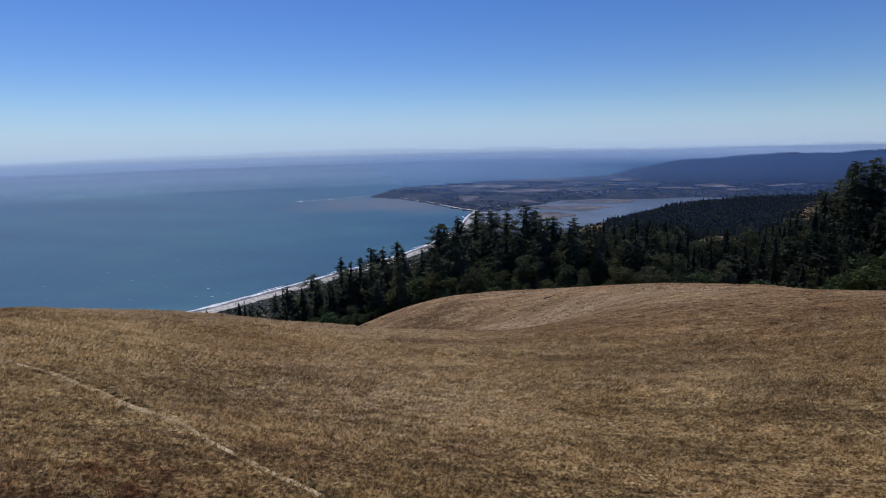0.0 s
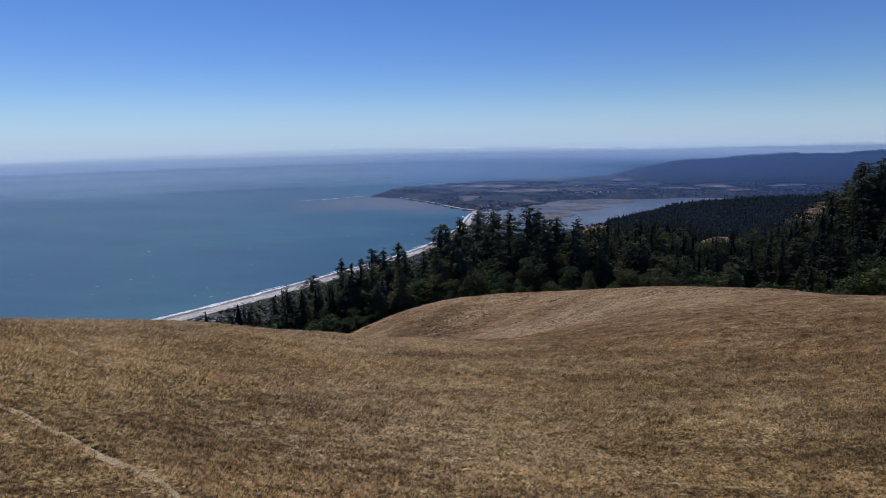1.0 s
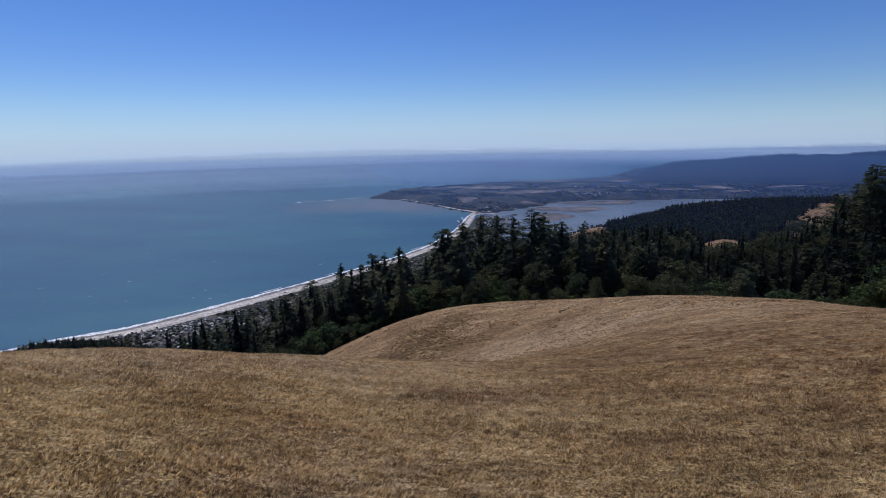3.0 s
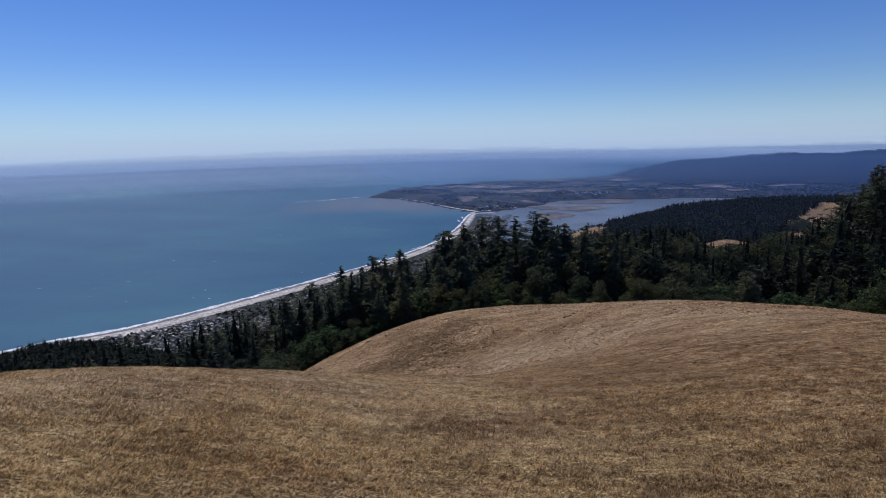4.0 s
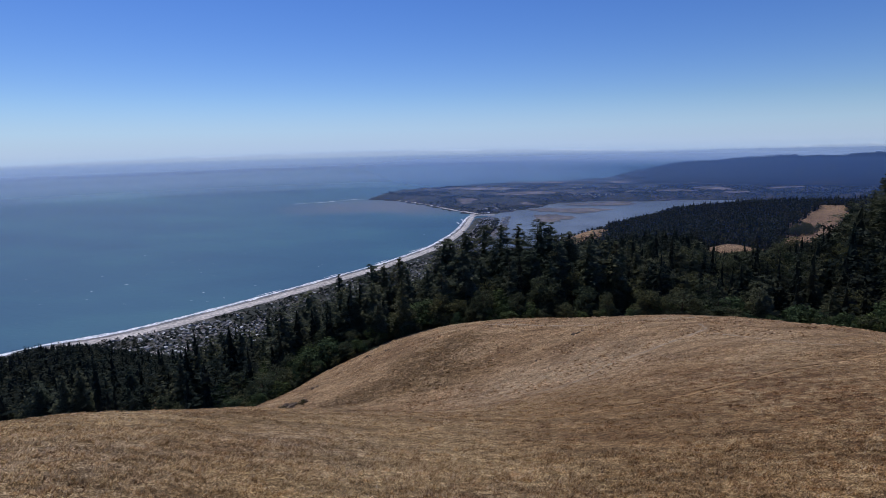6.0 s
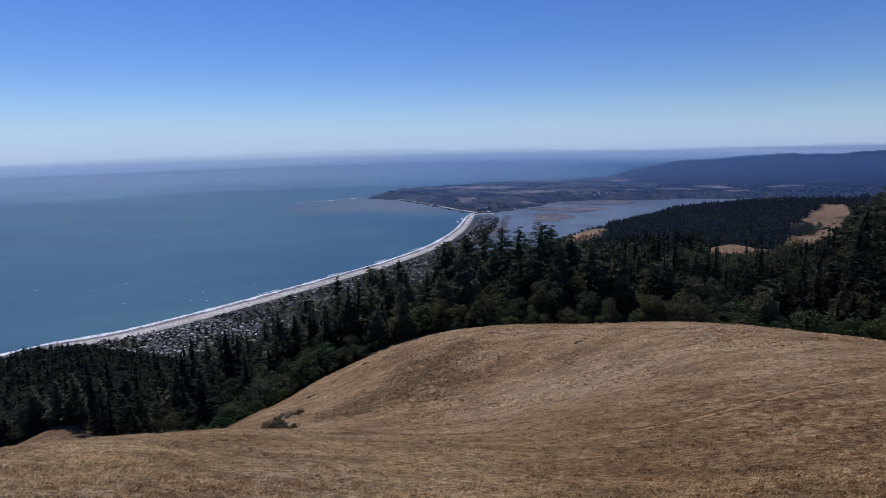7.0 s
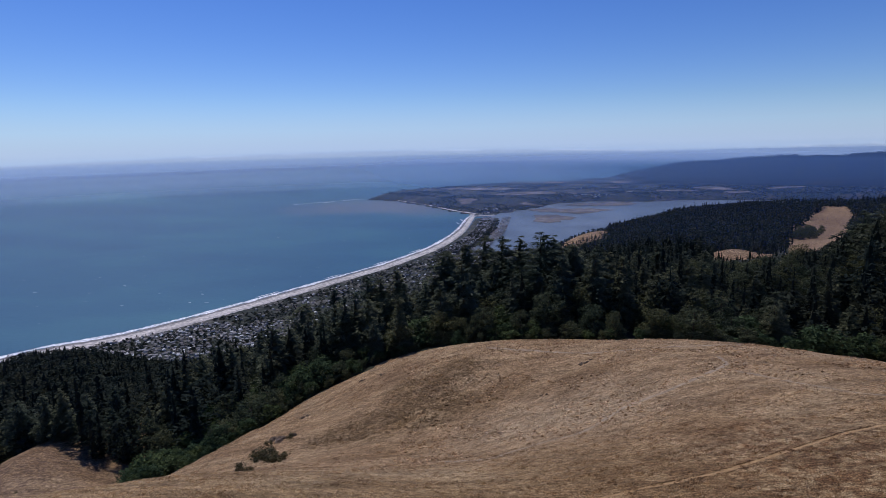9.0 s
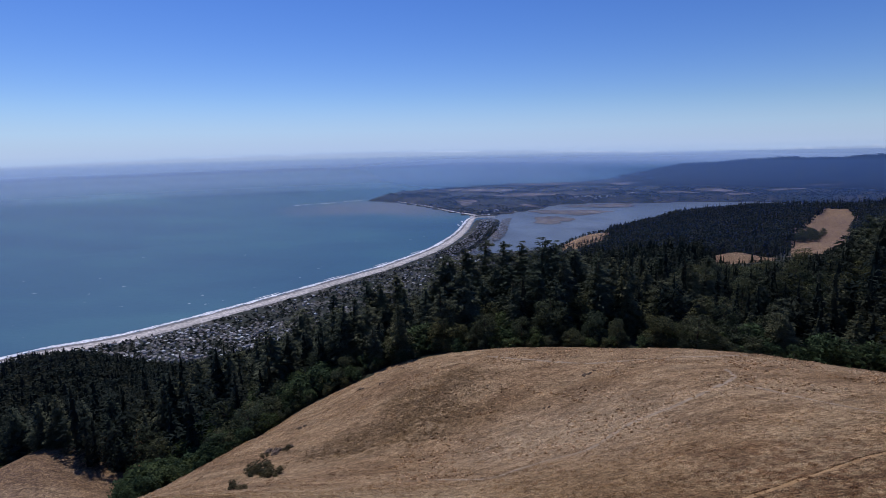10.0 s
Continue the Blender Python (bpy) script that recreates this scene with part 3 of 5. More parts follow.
FAR_FIELDS = ((244, 4640, 70, 160), (830, 5170, 250, 190), (573, 5790, 240, 240), (752, 4415, 120, 40), (166, 6010, 130, 120), (2084, 6320, 105, 300), (2130, 5080, 110, 80), (2290, 5010, 70, 130),
              (2600, 5200, 140, 200), (2590, 4770, 120, 90), (3192, 5020, 170, 70), (2711, 5790, 40, 80), (1221, 5040, 50, 120), (1300, 6950, 420, 120), (1750, 5600, 120, 70), (3800, 5450, 160, 60))
# ---- ground sheet: rings about the flight, out to the far hills ----
turns = np.radians(np.concatenate([np.arange(-47, 47, 0.33), np.arange(47, 313, 5.0)]))
rings = np.concatenate([[0.0], 3 * 1.02 ** np.arange(0, 260), 3 * 1.02 ** 260 * 1.032 ** np.arange(0, 110)])
rr, aa = np.meshgrid(rings, turns, indexing="ij")
gx, gy = HUB[0] + rr * np.sin(aa), HUB[1] + rr * np.cos(aa)
gz = height(gx.ravel(), gy.ravel()).reshape(gx.shape)
nr, na = gx.shape
ii, jj = np.meshgrid(np.arange(nr - 1), np.arange(na), indexing="ij")
quads = np.stack([ii * na + jj, ii * na + (jj + 1) % na, (ii + 1) * na + (jj + 1) % na, (ii + 1) * na + jj], -1).reshape(-1, 4)
pts = np.stack([gx, gy, gz], -1).reshape(-1, 3)
mid = pts[quads].mean(1)
keep = (pts[quads][:, :, 2].max(1) > SEA - 3.9) & (np.hypot(mid[:, 0], mid[:, 1]) < 13000)
quads, mid = quads[keep], mid[keep]
u_mid = inland(mid[:, 0], mid[:, 1])
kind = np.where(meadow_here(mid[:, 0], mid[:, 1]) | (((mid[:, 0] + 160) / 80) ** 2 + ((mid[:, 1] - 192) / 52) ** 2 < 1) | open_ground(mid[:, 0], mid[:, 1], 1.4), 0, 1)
near = mid[:, 1] < 3990
dx, dy = mid[:, 0] + 2.8, mid[:, 1] - 33.8
kind[(np.abs(np.degrees(np.arctan2(dx, dy)) - 35.4) < 2.2) & (np.abs(np.hypot(dx, dy) - 960) < 300)] = 0
kind[near & (u_mid < 420)] = 3
kind[near & (u_mid < 40)] = 2
lagoon = near & (mid[:, 1] > 2300) & (mid[:, 2] < SEA) & (u_mid > 150)
kind[lagoon] = 6
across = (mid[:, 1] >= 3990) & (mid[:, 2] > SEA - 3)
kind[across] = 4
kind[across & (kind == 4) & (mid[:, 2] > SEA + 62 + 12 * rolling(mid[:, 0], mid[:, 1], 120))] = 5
ground = mesh_object("ground", squash(pts), quads, [MEADOW, FLOOR, SAND, TOWN_GROUND, MESA, HAZE_HILLS, MUD], kind, True)
tagged(ground, "dry golden grass hillside falling through dark woods to a beach", "ground", kind="structure")



def patch(name, label, category, cx, cy, rx, ry, mat, seed, lift=None, at=None, group=""):
    """An uneven flat patch of open land or mud, laid on the ground or at a level."""
    a = np.linspace(0, 2 * math.pi, 49)[:-1]
    edge = 1 + 0.2 * np.sin(2 * a + seed) + 0.16 * np.sin(3 * a + 2.3 * seed) + 0.11 * np.sin(5 * a + 3.1 * seed) + 0.07 * np.sin(9 * a + seed) + 0.05 * np.sin(14 * a + 1.7 * seed)
    ring = np.concatenate([[0.01], np.linspace(0.2, 1, 6)])
    x, y = cx + rx * np.outer(ring, edge * np.cos(a)), cy + ry * np.outer(ring, edge * np.sin(a))
    z = np.full(x.shape, at) if at is not None else height(x.ravel(), y.ravel()).reshape(x.shape) + lift
    k = len(a)
    f = np.array([(j * k + i, j * k + (i + 1) % k, (j + 1) * k + (i + 1) % k, (j + 1) * k + i) for j in range(len(ring) - 1) for i in range(k)])
    tagged(mesh_object(name, squash(np.stack([x, y, z], -1).reshape(-1, 3)), f, [mat], smooth_faces=True), label, category, group, "structure")


for k, (cx, cy, rx, ry) in enumerate(FAR_FIELDS):
    patch("far_field", "pale dry field on the far shore", "field", cx, cy, rx, 0.85 * ry, FAR_FIELD, 1.3 * k, 6.0, group="fields across the bay")
for k, (cx, cy, rx, ry) in enumerate(MUDFLATS):
    patch("mudflat", "brown mudflat bared by the tide", "mudflat", cx, cy, rx, ry, MUD, 0.7 + 2.1 * k, at=SEA + 2.6 + 0.4 * k, group="mudflats of the lagoon")

# ---- sea ----
sea_turns = np.radians(np.arange(-75, 76, 1.0))
sea_rings = 700 * 1.035 ** np.arange(0, 130)
sr, sa = np.meshgrid(sea_rings, sea_turns, indexing="ij")
sp = np.stack([HUB[0] + sr * np.sin(sa), HUB[1] + sr * np.cos(sa), np.full(sr.shape, SEA) - sr ** 2 / 2 / 7.4e6], -1).reshape(-1, 3)
n1, n2 = sr.shape
ii, jj = np.meshgrid(np.arange(n1 - 1), np.arange(n2 - 1), indexing="ij")
sq = np.stack([ii * n2 + jj, ii * n2 + jj + 1, (ii + 1) * n2 + jj + 1, (ii + 1) * n2 + jj], -1).reshape(-1, 4)
sea = mesh_object("sea", squash(sp), sq, [SEA_WATER], smooth_faces=True)
tagged(sea, "calm blue green ocean reaching to a hazy horizon", "sea", kind="structure")

# glowing backdrop, the haze bank over the far sea painted on it
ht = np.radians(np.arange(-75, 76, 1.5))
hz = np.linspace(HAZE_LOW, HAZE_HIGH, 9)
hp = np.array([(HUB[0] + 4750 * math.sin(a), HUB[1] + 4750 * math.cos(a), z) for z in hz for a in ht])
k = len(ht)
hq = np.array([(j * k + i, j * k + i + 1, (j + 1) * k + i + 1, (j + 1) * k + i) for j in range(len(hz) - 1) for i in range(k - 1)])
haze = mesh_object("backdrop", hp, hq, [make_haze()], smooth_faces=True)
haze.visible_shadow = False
tagged(haze, "glowing backdrop painted as pale lilac sea haze and low fog", "haze", kind="structure")

# curved sheets added at three distances to imitate haze in the air
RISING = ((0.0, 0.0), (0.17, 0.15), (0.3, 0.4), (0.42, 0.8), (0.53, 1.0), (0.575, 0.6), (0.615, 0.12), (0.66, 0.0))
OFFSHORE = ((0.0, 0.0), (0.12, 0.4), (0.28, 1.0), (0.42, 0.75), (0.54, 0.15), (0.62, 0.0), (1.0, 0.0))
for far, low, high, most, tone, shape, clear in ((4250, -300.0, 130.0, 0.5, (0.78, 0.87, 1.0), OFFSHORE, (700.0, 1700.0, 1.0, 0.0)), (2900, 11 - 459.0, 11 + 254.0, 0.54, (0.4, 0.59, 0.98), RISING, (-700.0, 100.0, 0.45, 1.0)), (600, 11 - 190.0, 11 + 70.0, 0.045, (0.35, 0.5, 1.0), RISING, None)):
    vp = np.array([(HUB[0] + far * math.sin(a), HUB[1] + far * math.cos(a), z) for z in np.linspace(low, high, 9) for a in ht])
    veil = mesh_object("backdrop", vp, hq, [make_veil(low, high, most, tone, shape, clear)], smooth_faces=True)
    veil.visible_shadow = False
    tagged(veil, "see-through blue sheet standing in for sunlit haze over the bay", "haze", kind="structure")

# lagoon behind the sand spit, a level sheet that runs in under the shores
ly = np.arange(2480, 5300, 30.0)
lx0 = np.where(ly < 3994, np.interp(ly, SURF_Y, SURF_X) + 140, 330)
lt = np.linspace(0, 1, 40) ** 1.5
lv = np.array([(a + (4600 - a) * t, y, SEA + 1.0) for y, a in zip(ly, lx0) for t in lt])
k = len(lt)
lf = np.array([(j * k + i, j * k + i + 1, (j + 1) * k + i + 1, (j + 1) * k + i) for j in range(len(ly) - 1) for i in range(k - 1)])
lagoon_ob = mesh_object("lagoon", squash(lv), lf, [LAGOON_WATER], smooth_faces=True)
tagged(lagoon_ob, "shallow grey blue tidal lagoon behind the sand spit", "lagoon", kind="structure")

# beach, surf and wet sand along the bay
shore = spline([(-1700, 664)] + list(zip(SURF_X, SURF_Y)) + list(SPIT_TIP), 12)
shore = np.stack([np.convolve(np.pad(c, 4, mode="edge"), np.ones(9) / 9, "valid") for c in shore.T], 1)[6:-2]


def along(offset, a=None, b=None):
    t = np.gradient(shore, axis=0)
    t /= np.linalg.norm(t, axis=1, keepdims=True)
    q = shore + np.stack([t[:, 1], -t[:, 0]], 1) * np.broadcast_to(offset, len(shore))[:, None]
    return q[a:b]


def level(z):
    return lambda x, y: np.full(np.shape(x), z)


narrow = np.interp(shore[:, 1], (1300, 2600, 3300, 3750, 3880), (1.0, 0.85, 0.75, 0.7, 0.4))
tagged(ribbon("beach", along(50 * narrow), 29 * narrow, [SAND], 0, level(SEA + 6.0), wobble=5, cross=9, drop=5.0), "long pale sand beach curving round the bay", "beach", kind="structure")
tagged(ribbon("wet_sand", along(26 * narrow), 9 * narrow, [WET_SAND], 0, level(SEA + 6.4), wobble=3), "darker wet sand at the surf's edge", "beach", kind="structure")
wave = rolling(shore[:, 0], shore[:, 1], 45, 2)
tagged(ribbon("surf", along((8 + 3 * wave) * narrow), (10 + 5 * wave) * narrow, [FOAM], 0, level(SEA + 6.8), wobble=5), "white foaming surf line along the beach", "surf", kind="structure")
swell = rolling(shore[:, 0], shore[:, 1], 70, 9)
for a in range(4, len(shore) - 12, 24):
    if swell[a] > 0.15:
        tagged(ribbon("breaker", along(-14 - 8 * swell, a, a + 9), np.sin(np.linspace(0.1, 3.04, 9)) * 3.5, [FOAM], 0, level(SEA + 6.9), wobble=1), "short white breaking wave off the beach", "wave", "breakers off the beach", "structure")
reef = spline([(-1330, 5090), (-1180, 5200), (-1060, 5235), (-900, 5390), (-740, 5470)], 20)
broken = np.abs(np.sin(np.arange(len(reef)) * 0.9) * np.sin(np.arange(len(reef)) * 0.23 + 1)) * (rolling(reef[:, 0], reef[:, 1], 40, 3) > -0.45)
for a, b, thick in ((0, 9, 13), (8, 21, 17), (22, len(reef), 11)):
    tagged(ribbon("reef_surf", reef[a:b], 2 + thick * broken[a:b], [FOAM], 0, level(SEA + 3), wobble=14), "thin white surf breaking over a reef", "surf", "surf over the reef", "structure")
tagged(ribbon("cliff_beach", spline([(285, 3985), (95, 4310), (-90, 4740), (-370, 5215)], 25), 12, [SAND], 0, level(SEA + 6), wobble=8), "pale beach and surf below the far cliffs", "beach", kind="structure")
for a, b in (((150, 3700), (160, 3620)), ((118, 3560), (128, 3470))):
    tagged(ribbon("breaker", spline([a, b], 14), 2 + 4 * np.abs(np.sin(np.arange(len(spline([a, b], 14))) * 0.8)), [FOAM], 0, level(SEA + 6.9), wobble=2), "short white breaking wave off the beach", "wave", "breakers off the beach", "structure")
on_spit = (shore[:, 1] > 2450) & (shore[:, 1] < 3800)
tagged(ribbon("spit", along(145)[on_spit], 82, [TOWN_GROUND], 0, level(SEA + 5.0), wobble=6, cross=9, drop=5.0), "low built-up ground of the sand spit behind the beach", "ground", kind="structure")
mid_spit = (shore[:, 1] > 2720) & (shore[:, 1] < 3600)
tagged(ribbon("canal", along(172)[mid_spit], 15, [LAGOON_WATER], 0, level(SEA + 6.6), wobble=5), "narrow blue canal between the houses of the spit", "canal", kind="structure")
caps = np.random.default_rng(3)
ca, cr = caps.uniform(-0.75, 0.1, 170), np.exp(caps.uniform(np.log(1250), np.log(3400), 170))
cp = np.column_stack([HUB[0] + cr * np.sin(ca), HUB[1] + cr * np.cos(ca), np.full(170, SEA + 1.0)])
cp = cp[inland(cp[:, 0], cp[:, 1]) < -90]
v, f = scatter([(-1, -0.15, 0), (0, -0.25, 0.05), (1, -0.1, 0), (0.8, 0.15, 0), (-0.1, 0.25, 0.05), (-0.9, 0.1, 0)], [(0, 1, 2, 3, 4, 5)], cp, caps.uniform(-0.5, 0.7, len(cp)), 2 + 7 * caps.random(len(cp)) ** 2)
tagged(mesh_object("whitecaps", squash(v), f, [FOAM]), "scattered white wave caps on the open sea", "waves", kind="stuff")


# ---- trees ----
def tiers(rng, tall, wide, count, sides, ragged=0.3, bare=0.06, power=0.7):
    """Ragged cones one above the other: the dense inside of a fir, or a whole far one."""
    v, f = [], []
    for k in range(count):
        f0 = bare + (1 - bare) * k / count
        z0, z1 = f0 * tall, min(tall, (f0 + 1.75 * (1 - bare) / count) * tall)
        r = wide * (1 - f0) ** power * (0.75 if k == 0 else 1.0)
        o = len(v)
        v.append((rng.uniform(-0.1, 0.1) * r, rng.uniform(-0.1, 0.1) * r, z1))
        turn = rng.uniform(0, 6.28)
        for i in range(sides):
            a = turn + 6.2832 * i / sides
            q = r * (1 + ragged * rng.uniform(-1, 1)) * (1 if i % 2 else 0.72)
            v.append((math.cos(a) * q, math.sin(a) * q, z0 + rng.uniform(-0.35, 0.3) * tall / count))
        for i in range(sides):
            f.append((o, o + 1 + i, o + 1 + (i + 1) % sides))
    return np.array(v), np.array(f)


def conifer(rng, tall, wide, whorls, per, leaves, leaf, bare=0.05, flat=0.0, core=9):
    """Crown of a fir, base at the origin: whorls of boughs, each a flat drooping spray of needles, on a thin dense inside; flat ones keep broad tops."""
    v = []
    lobe = [rng.uniform(0, 6.28) for _ in range(4)]

    def spray(a, z, reach, rise, n, leaf):
        ca, sa = math.cos(a), math.sin(a)
        for _ in range(n):
            s = 0.06 + 0.94 * rng.random() ** 0.65
            w = rng.uniform(-1, 1) * (0.34 - 0.2 * s) * reach
            x = s * reach
            up = rise * x - 0.25 * s * s * reach + rng.gauss(-0.02, 0.085) * reach
            turn = a + (0.75 if w > 0 else -0.75) * rng.uniform(0.1, 1.0)
            e = leaf * rng.uniform(0.6, 1.25)
            ct, st = math.cos(turn) * e, math.sin(turn) * e
            px, py, pz = x * ca - w * sa, x * sa + w * ca, z + up
            v.append((px + ct, py + st, pz + rng.uniform(-0.75, 0.45) * e))
            v.append((px - 0.35 * ct - 0.36 * st, py - 0.35 * st + 0.36 * ct, pz + rng.uniform(-0.1, 0.3) * e))
            v.append((px - 0.35 * ct + 0.36 * st, py - 0.35 * st - 0.36 * ct, pz + rng.uniform(-0.3, 0.1) * e))

    power = 0.78 - 0.5 * flat
    for w in range(whorls):
        f = bare + (1 - bare) * (w + rng.uniform(0.15, 0.75)) / whorls
        if f > 0.985:
            break
        full = wide * ((1 - f) / (1 - bare)) ** power * min(1.0, 0.62 + 1.6 * (f - bare))
        n = max(3, round(per * (1.1 - 0.5 * f)))
        for k in range(n):
            if rng.random() < 0.1:
                continue
            a = lobe[0] + w * 2.4 + 6.283 * (k + rng.uniform(-0.3, 0.3)) / n
            r = full * rng.uniform(0.62, 1.18) * (1 + 0.25 * math.sin(2 * a + lobe[1]) * math.sin(7 * f + lobe[2]))
            spray(a, f * tall + rng.uniform(-0.9, 0.9) * tall / whorls, r, -0.05 + 0.42 * f - 0.2 * flat * f, max(2, round(leaves * (0.35 + 0.75 * r / wide))), leaf * (1.12 - 0.45 * f))
    for k in range(max(2, leaves // 2)):
        z, a = tall * rng.uniform(0.87, 0.97), rng.uniform(0, 6.28)
        e = leaf * (0.45 if flat < 0.5 else 0.8)
        v += [(0, 0, z + 1.1 * e), (math.cos(a) * 0.4 * e, math.sin(a) * 0.4 * e, z - 0.2 * e), (-math.cos(a) * 0.4 * e, -math.sin(a) * 0.4 * e, z - 0.2 * e)]
    v = np.array(v)
    cv, cf = tiers(rng, tall * 0.97, wide * (0.24 if core > 6 else 0.3 if core > 5 else 0.44), core, 9 if core > 5 else 6, 0.6, bare, power + 0.1)
    return np.vstack([v, cv]), np.vstack([np.arange(len(v)).reshape(-1, 3), cf + len(v)])


def leaf_crown(rng, tall, wide, clumps, leaves, leaf=0.55, low=0.25):
    """Crown triangles of a broad tree: leaves on the shells of many uneven clumps."""
    v = []
    for c in range(clumps):
        a, f = rng.uniform(0, 2 * math.pi), rng.uniform(0, 1) ** 0.8
        z = tall * (low + (0.93 - low) * f)
        r = wide * math.sqrt(max(0.05, 1 - ((f - 0.35) / 0.75) ** 2)) * rng.uniform(0.35, 0.85)
        cx, cy, s = math.cos(a) * r, math.sin(a) * r, wide * rng.uniform(0.28, 0.5)
        for k in range(leaves):
            d = np.array([rng.gauss(0, 1), rng.gauss(0, 1), rng.gauss(0.25, 0.9)])
            d /= np.linalg.norm(d)
            p = np.array([cx, cy, z]) + d * s * rng.uniform(0.7, 1.08) * np.array([1, 1, 0.8])
            e1 = np.array([rng.gauss(0, 1), rng.gauss(0, 1), rng.gauss(0, 0.6)])
            e1 *= leaf * rng.uniform(0.6, 1.2) / np.linalg.norm(e1)
            e2 = np.cross(d, e1) * 0.8
            v += [p + e1, p - e1 * 0.5 + e2 * 0.6, p - e1 * 0.5 - e2 * 0.6]
    v = np.array(v)
    return v, np.arange(len(v)).reshape(-1, 3)


def trunk_mesh(rng, tall, thick, limbs=0, spread=3.0):
    """Tapered trunk with a few limbs, as triangles-and-quads strip data (quads)."""
    v, f = [], []

    def tube(a, b, ra, rb):
        a, b = np.array(a), np.array(b)
        t = (b - a) / np.linalg.norm(b - a)
        e1 = np.cross(t, (0.3, 0.9, 0.2))
        e1 /= np.linalg.norm(e1)
        e2 = np.cross(t, e1)
        o = len(v)
        for p, r in ((a, ra), (b, rb)):
            for k in range(6):
                an = k * math.pi / 3
                v.append(p + (e1 * math.cos(an) + e2 * math.sin(an)) * r)
        for k in range(6):
            f.append((o + k, o + (k + 1) % 6, o + 6 + (k + 1) % 6, o + 6 + k))
    lean = (rng.uniform(-0.02, 0.02) * tall, rng.uniform(-0.02, 0.02) * tall)
    tube((0, 0, -1.0), (lean[0] * 0.4, lean[1] * 0.4, tall * 0.45), thick, thick * 0.65)
    tube((lean[0] * 0.4, lean[1] * 0.4, tall * 0.45), (lean[0], lean[1], tall * 0.96), thick * 0.65, thick * 0.1)
    for k in range(limbs):
        a, z = rng.uniform(0, 6.28), tall * rng.uniform(0.25, 0.8)
        r = spread * rng.uniform(0.5, 0.9)
        tube((0, 0, z), (math.cos(a) * r, math.sin(a) * r, z + r * rng.uniform(0.15, 0.6)), thick * 0.3, thick * 0.06)
    return np.array(v), np.array(f)


def tree_thing(name, label, category, group, trunk, crown, leaf_mat):
    top = new(name)
    tagged(top, label, category, group)
    mesh_object("trunk", *trunk, [BARK], smooth_faces=True, parent=top)
    mesh_object("crown", *crown, [leaf_mat], parent=top)
    return top


rng = random.Random(7)
FIR_LABEL = "dark green fir tree standing at the meadow's edge"
FIRS, OAKS = [], []
for tall, wide, flat in ((1, 0.25, 0.1), (1, 0.27, 0.3), (1, 0.24, 0.0), (1, 0.28, 0.5), (1, 0.25, 0.2), (1, 0.28, 0.65), (1, 0.26, 0.4), (1, 0.27, 0.25)):
    t = 26.0
    FIRS.append(tree_thing("fir_tree", FIR_LABEL, "tree", "firs of the wood", trunk_mesh(rng, t, 0.42, 5, 3), conifer(rng, t, wide * t, 24, 8, 34, 0.85, 0.03, flat), FIR))
TALL_FIRS = []
for wide, flat in ((0.25, 0.05), (0.28, 0.3), (0.24, 0.0), (0.29, 0.6), (0.26, 0.15), (0.27, 0.45)):
    t = 26.0
    TALL_FIRS.append(tree_thing("tall_fir_tree", "tall dark fir tree rising above the wood", "tree", "tall firs above the wood", trunk_mesh(rng, t, 0.42, 5, 3), conifer(rng, t, wide * t, 30, 8, 56, 0.68, 0.03, flat), FIR))
for k in range(4):
    t = 14.0
    OAKS.append(tree_thing("broadleaf_tree", "round dark green broadleaf tree in front of the firs", "tree", "broadleaf trees of the wood",
                           trunk_mesh(rng, t, 0.35, 7, 4.5), leaf_crown(rng, t, 5.0, 28, 90, 0.5, 0.06), OAK))
SHRUBS = []
for k in range(3):
    SHRUBS.append(tree_thing("green_shrub", "bright green leafy shrub beside the grass slope", "shrub", "shrubs below the slope",
                             trunk_mesh(rng, 3.4, 0.1, 6, 1.8), leaf_crown(rng, 5.0, 2.9, 16, 70, 0.4, 0.1), SHRUB))
LOW = []
for k in range(2):
    LOW.append(tree_thing("dry_bush", "low olive brown bush on the dry slope", "bush", "bushes on the slope",
                          trunk_mesh(rng, 1.0, 0.05, 5, 0.8), leaf_crown(rng, 1.6, 1.3, 12, 60, 0.2, 0.05), SCRUB))
SIZE = {"fir_tree": 26.0, "tall_fir_tree": 26.0, "broadleaf_tree": 14.0, "green_shrub": 5.0, "dry_bush": 1.6}
used = set()


def plant(kind_list, x, y, size, wide=1.0):
    """Puts a tree of that height on the ground; the first use of a kind moves the original."""
    k = rng.randrange(len(kind_list))
    base = kind_list[k]
    t = size / SIZE[base.name.split(".")[0]]
    m = pose(x, y, float(height([x], [y])[0]) - 0.2, rng.uniform(-2, 2), rng.uniform(-2, 2), rng.uniform(0, 360)) @ Matrix.Diagonal((t * wide, t * wide, t, 1))
    if base.name not in used:
        used.add(base.name)
        base.matrix_basis = m
        return base
    ob = copy_thing(base, Matrix.Identity(4))
    ob.matrix_basis = m
    return ob


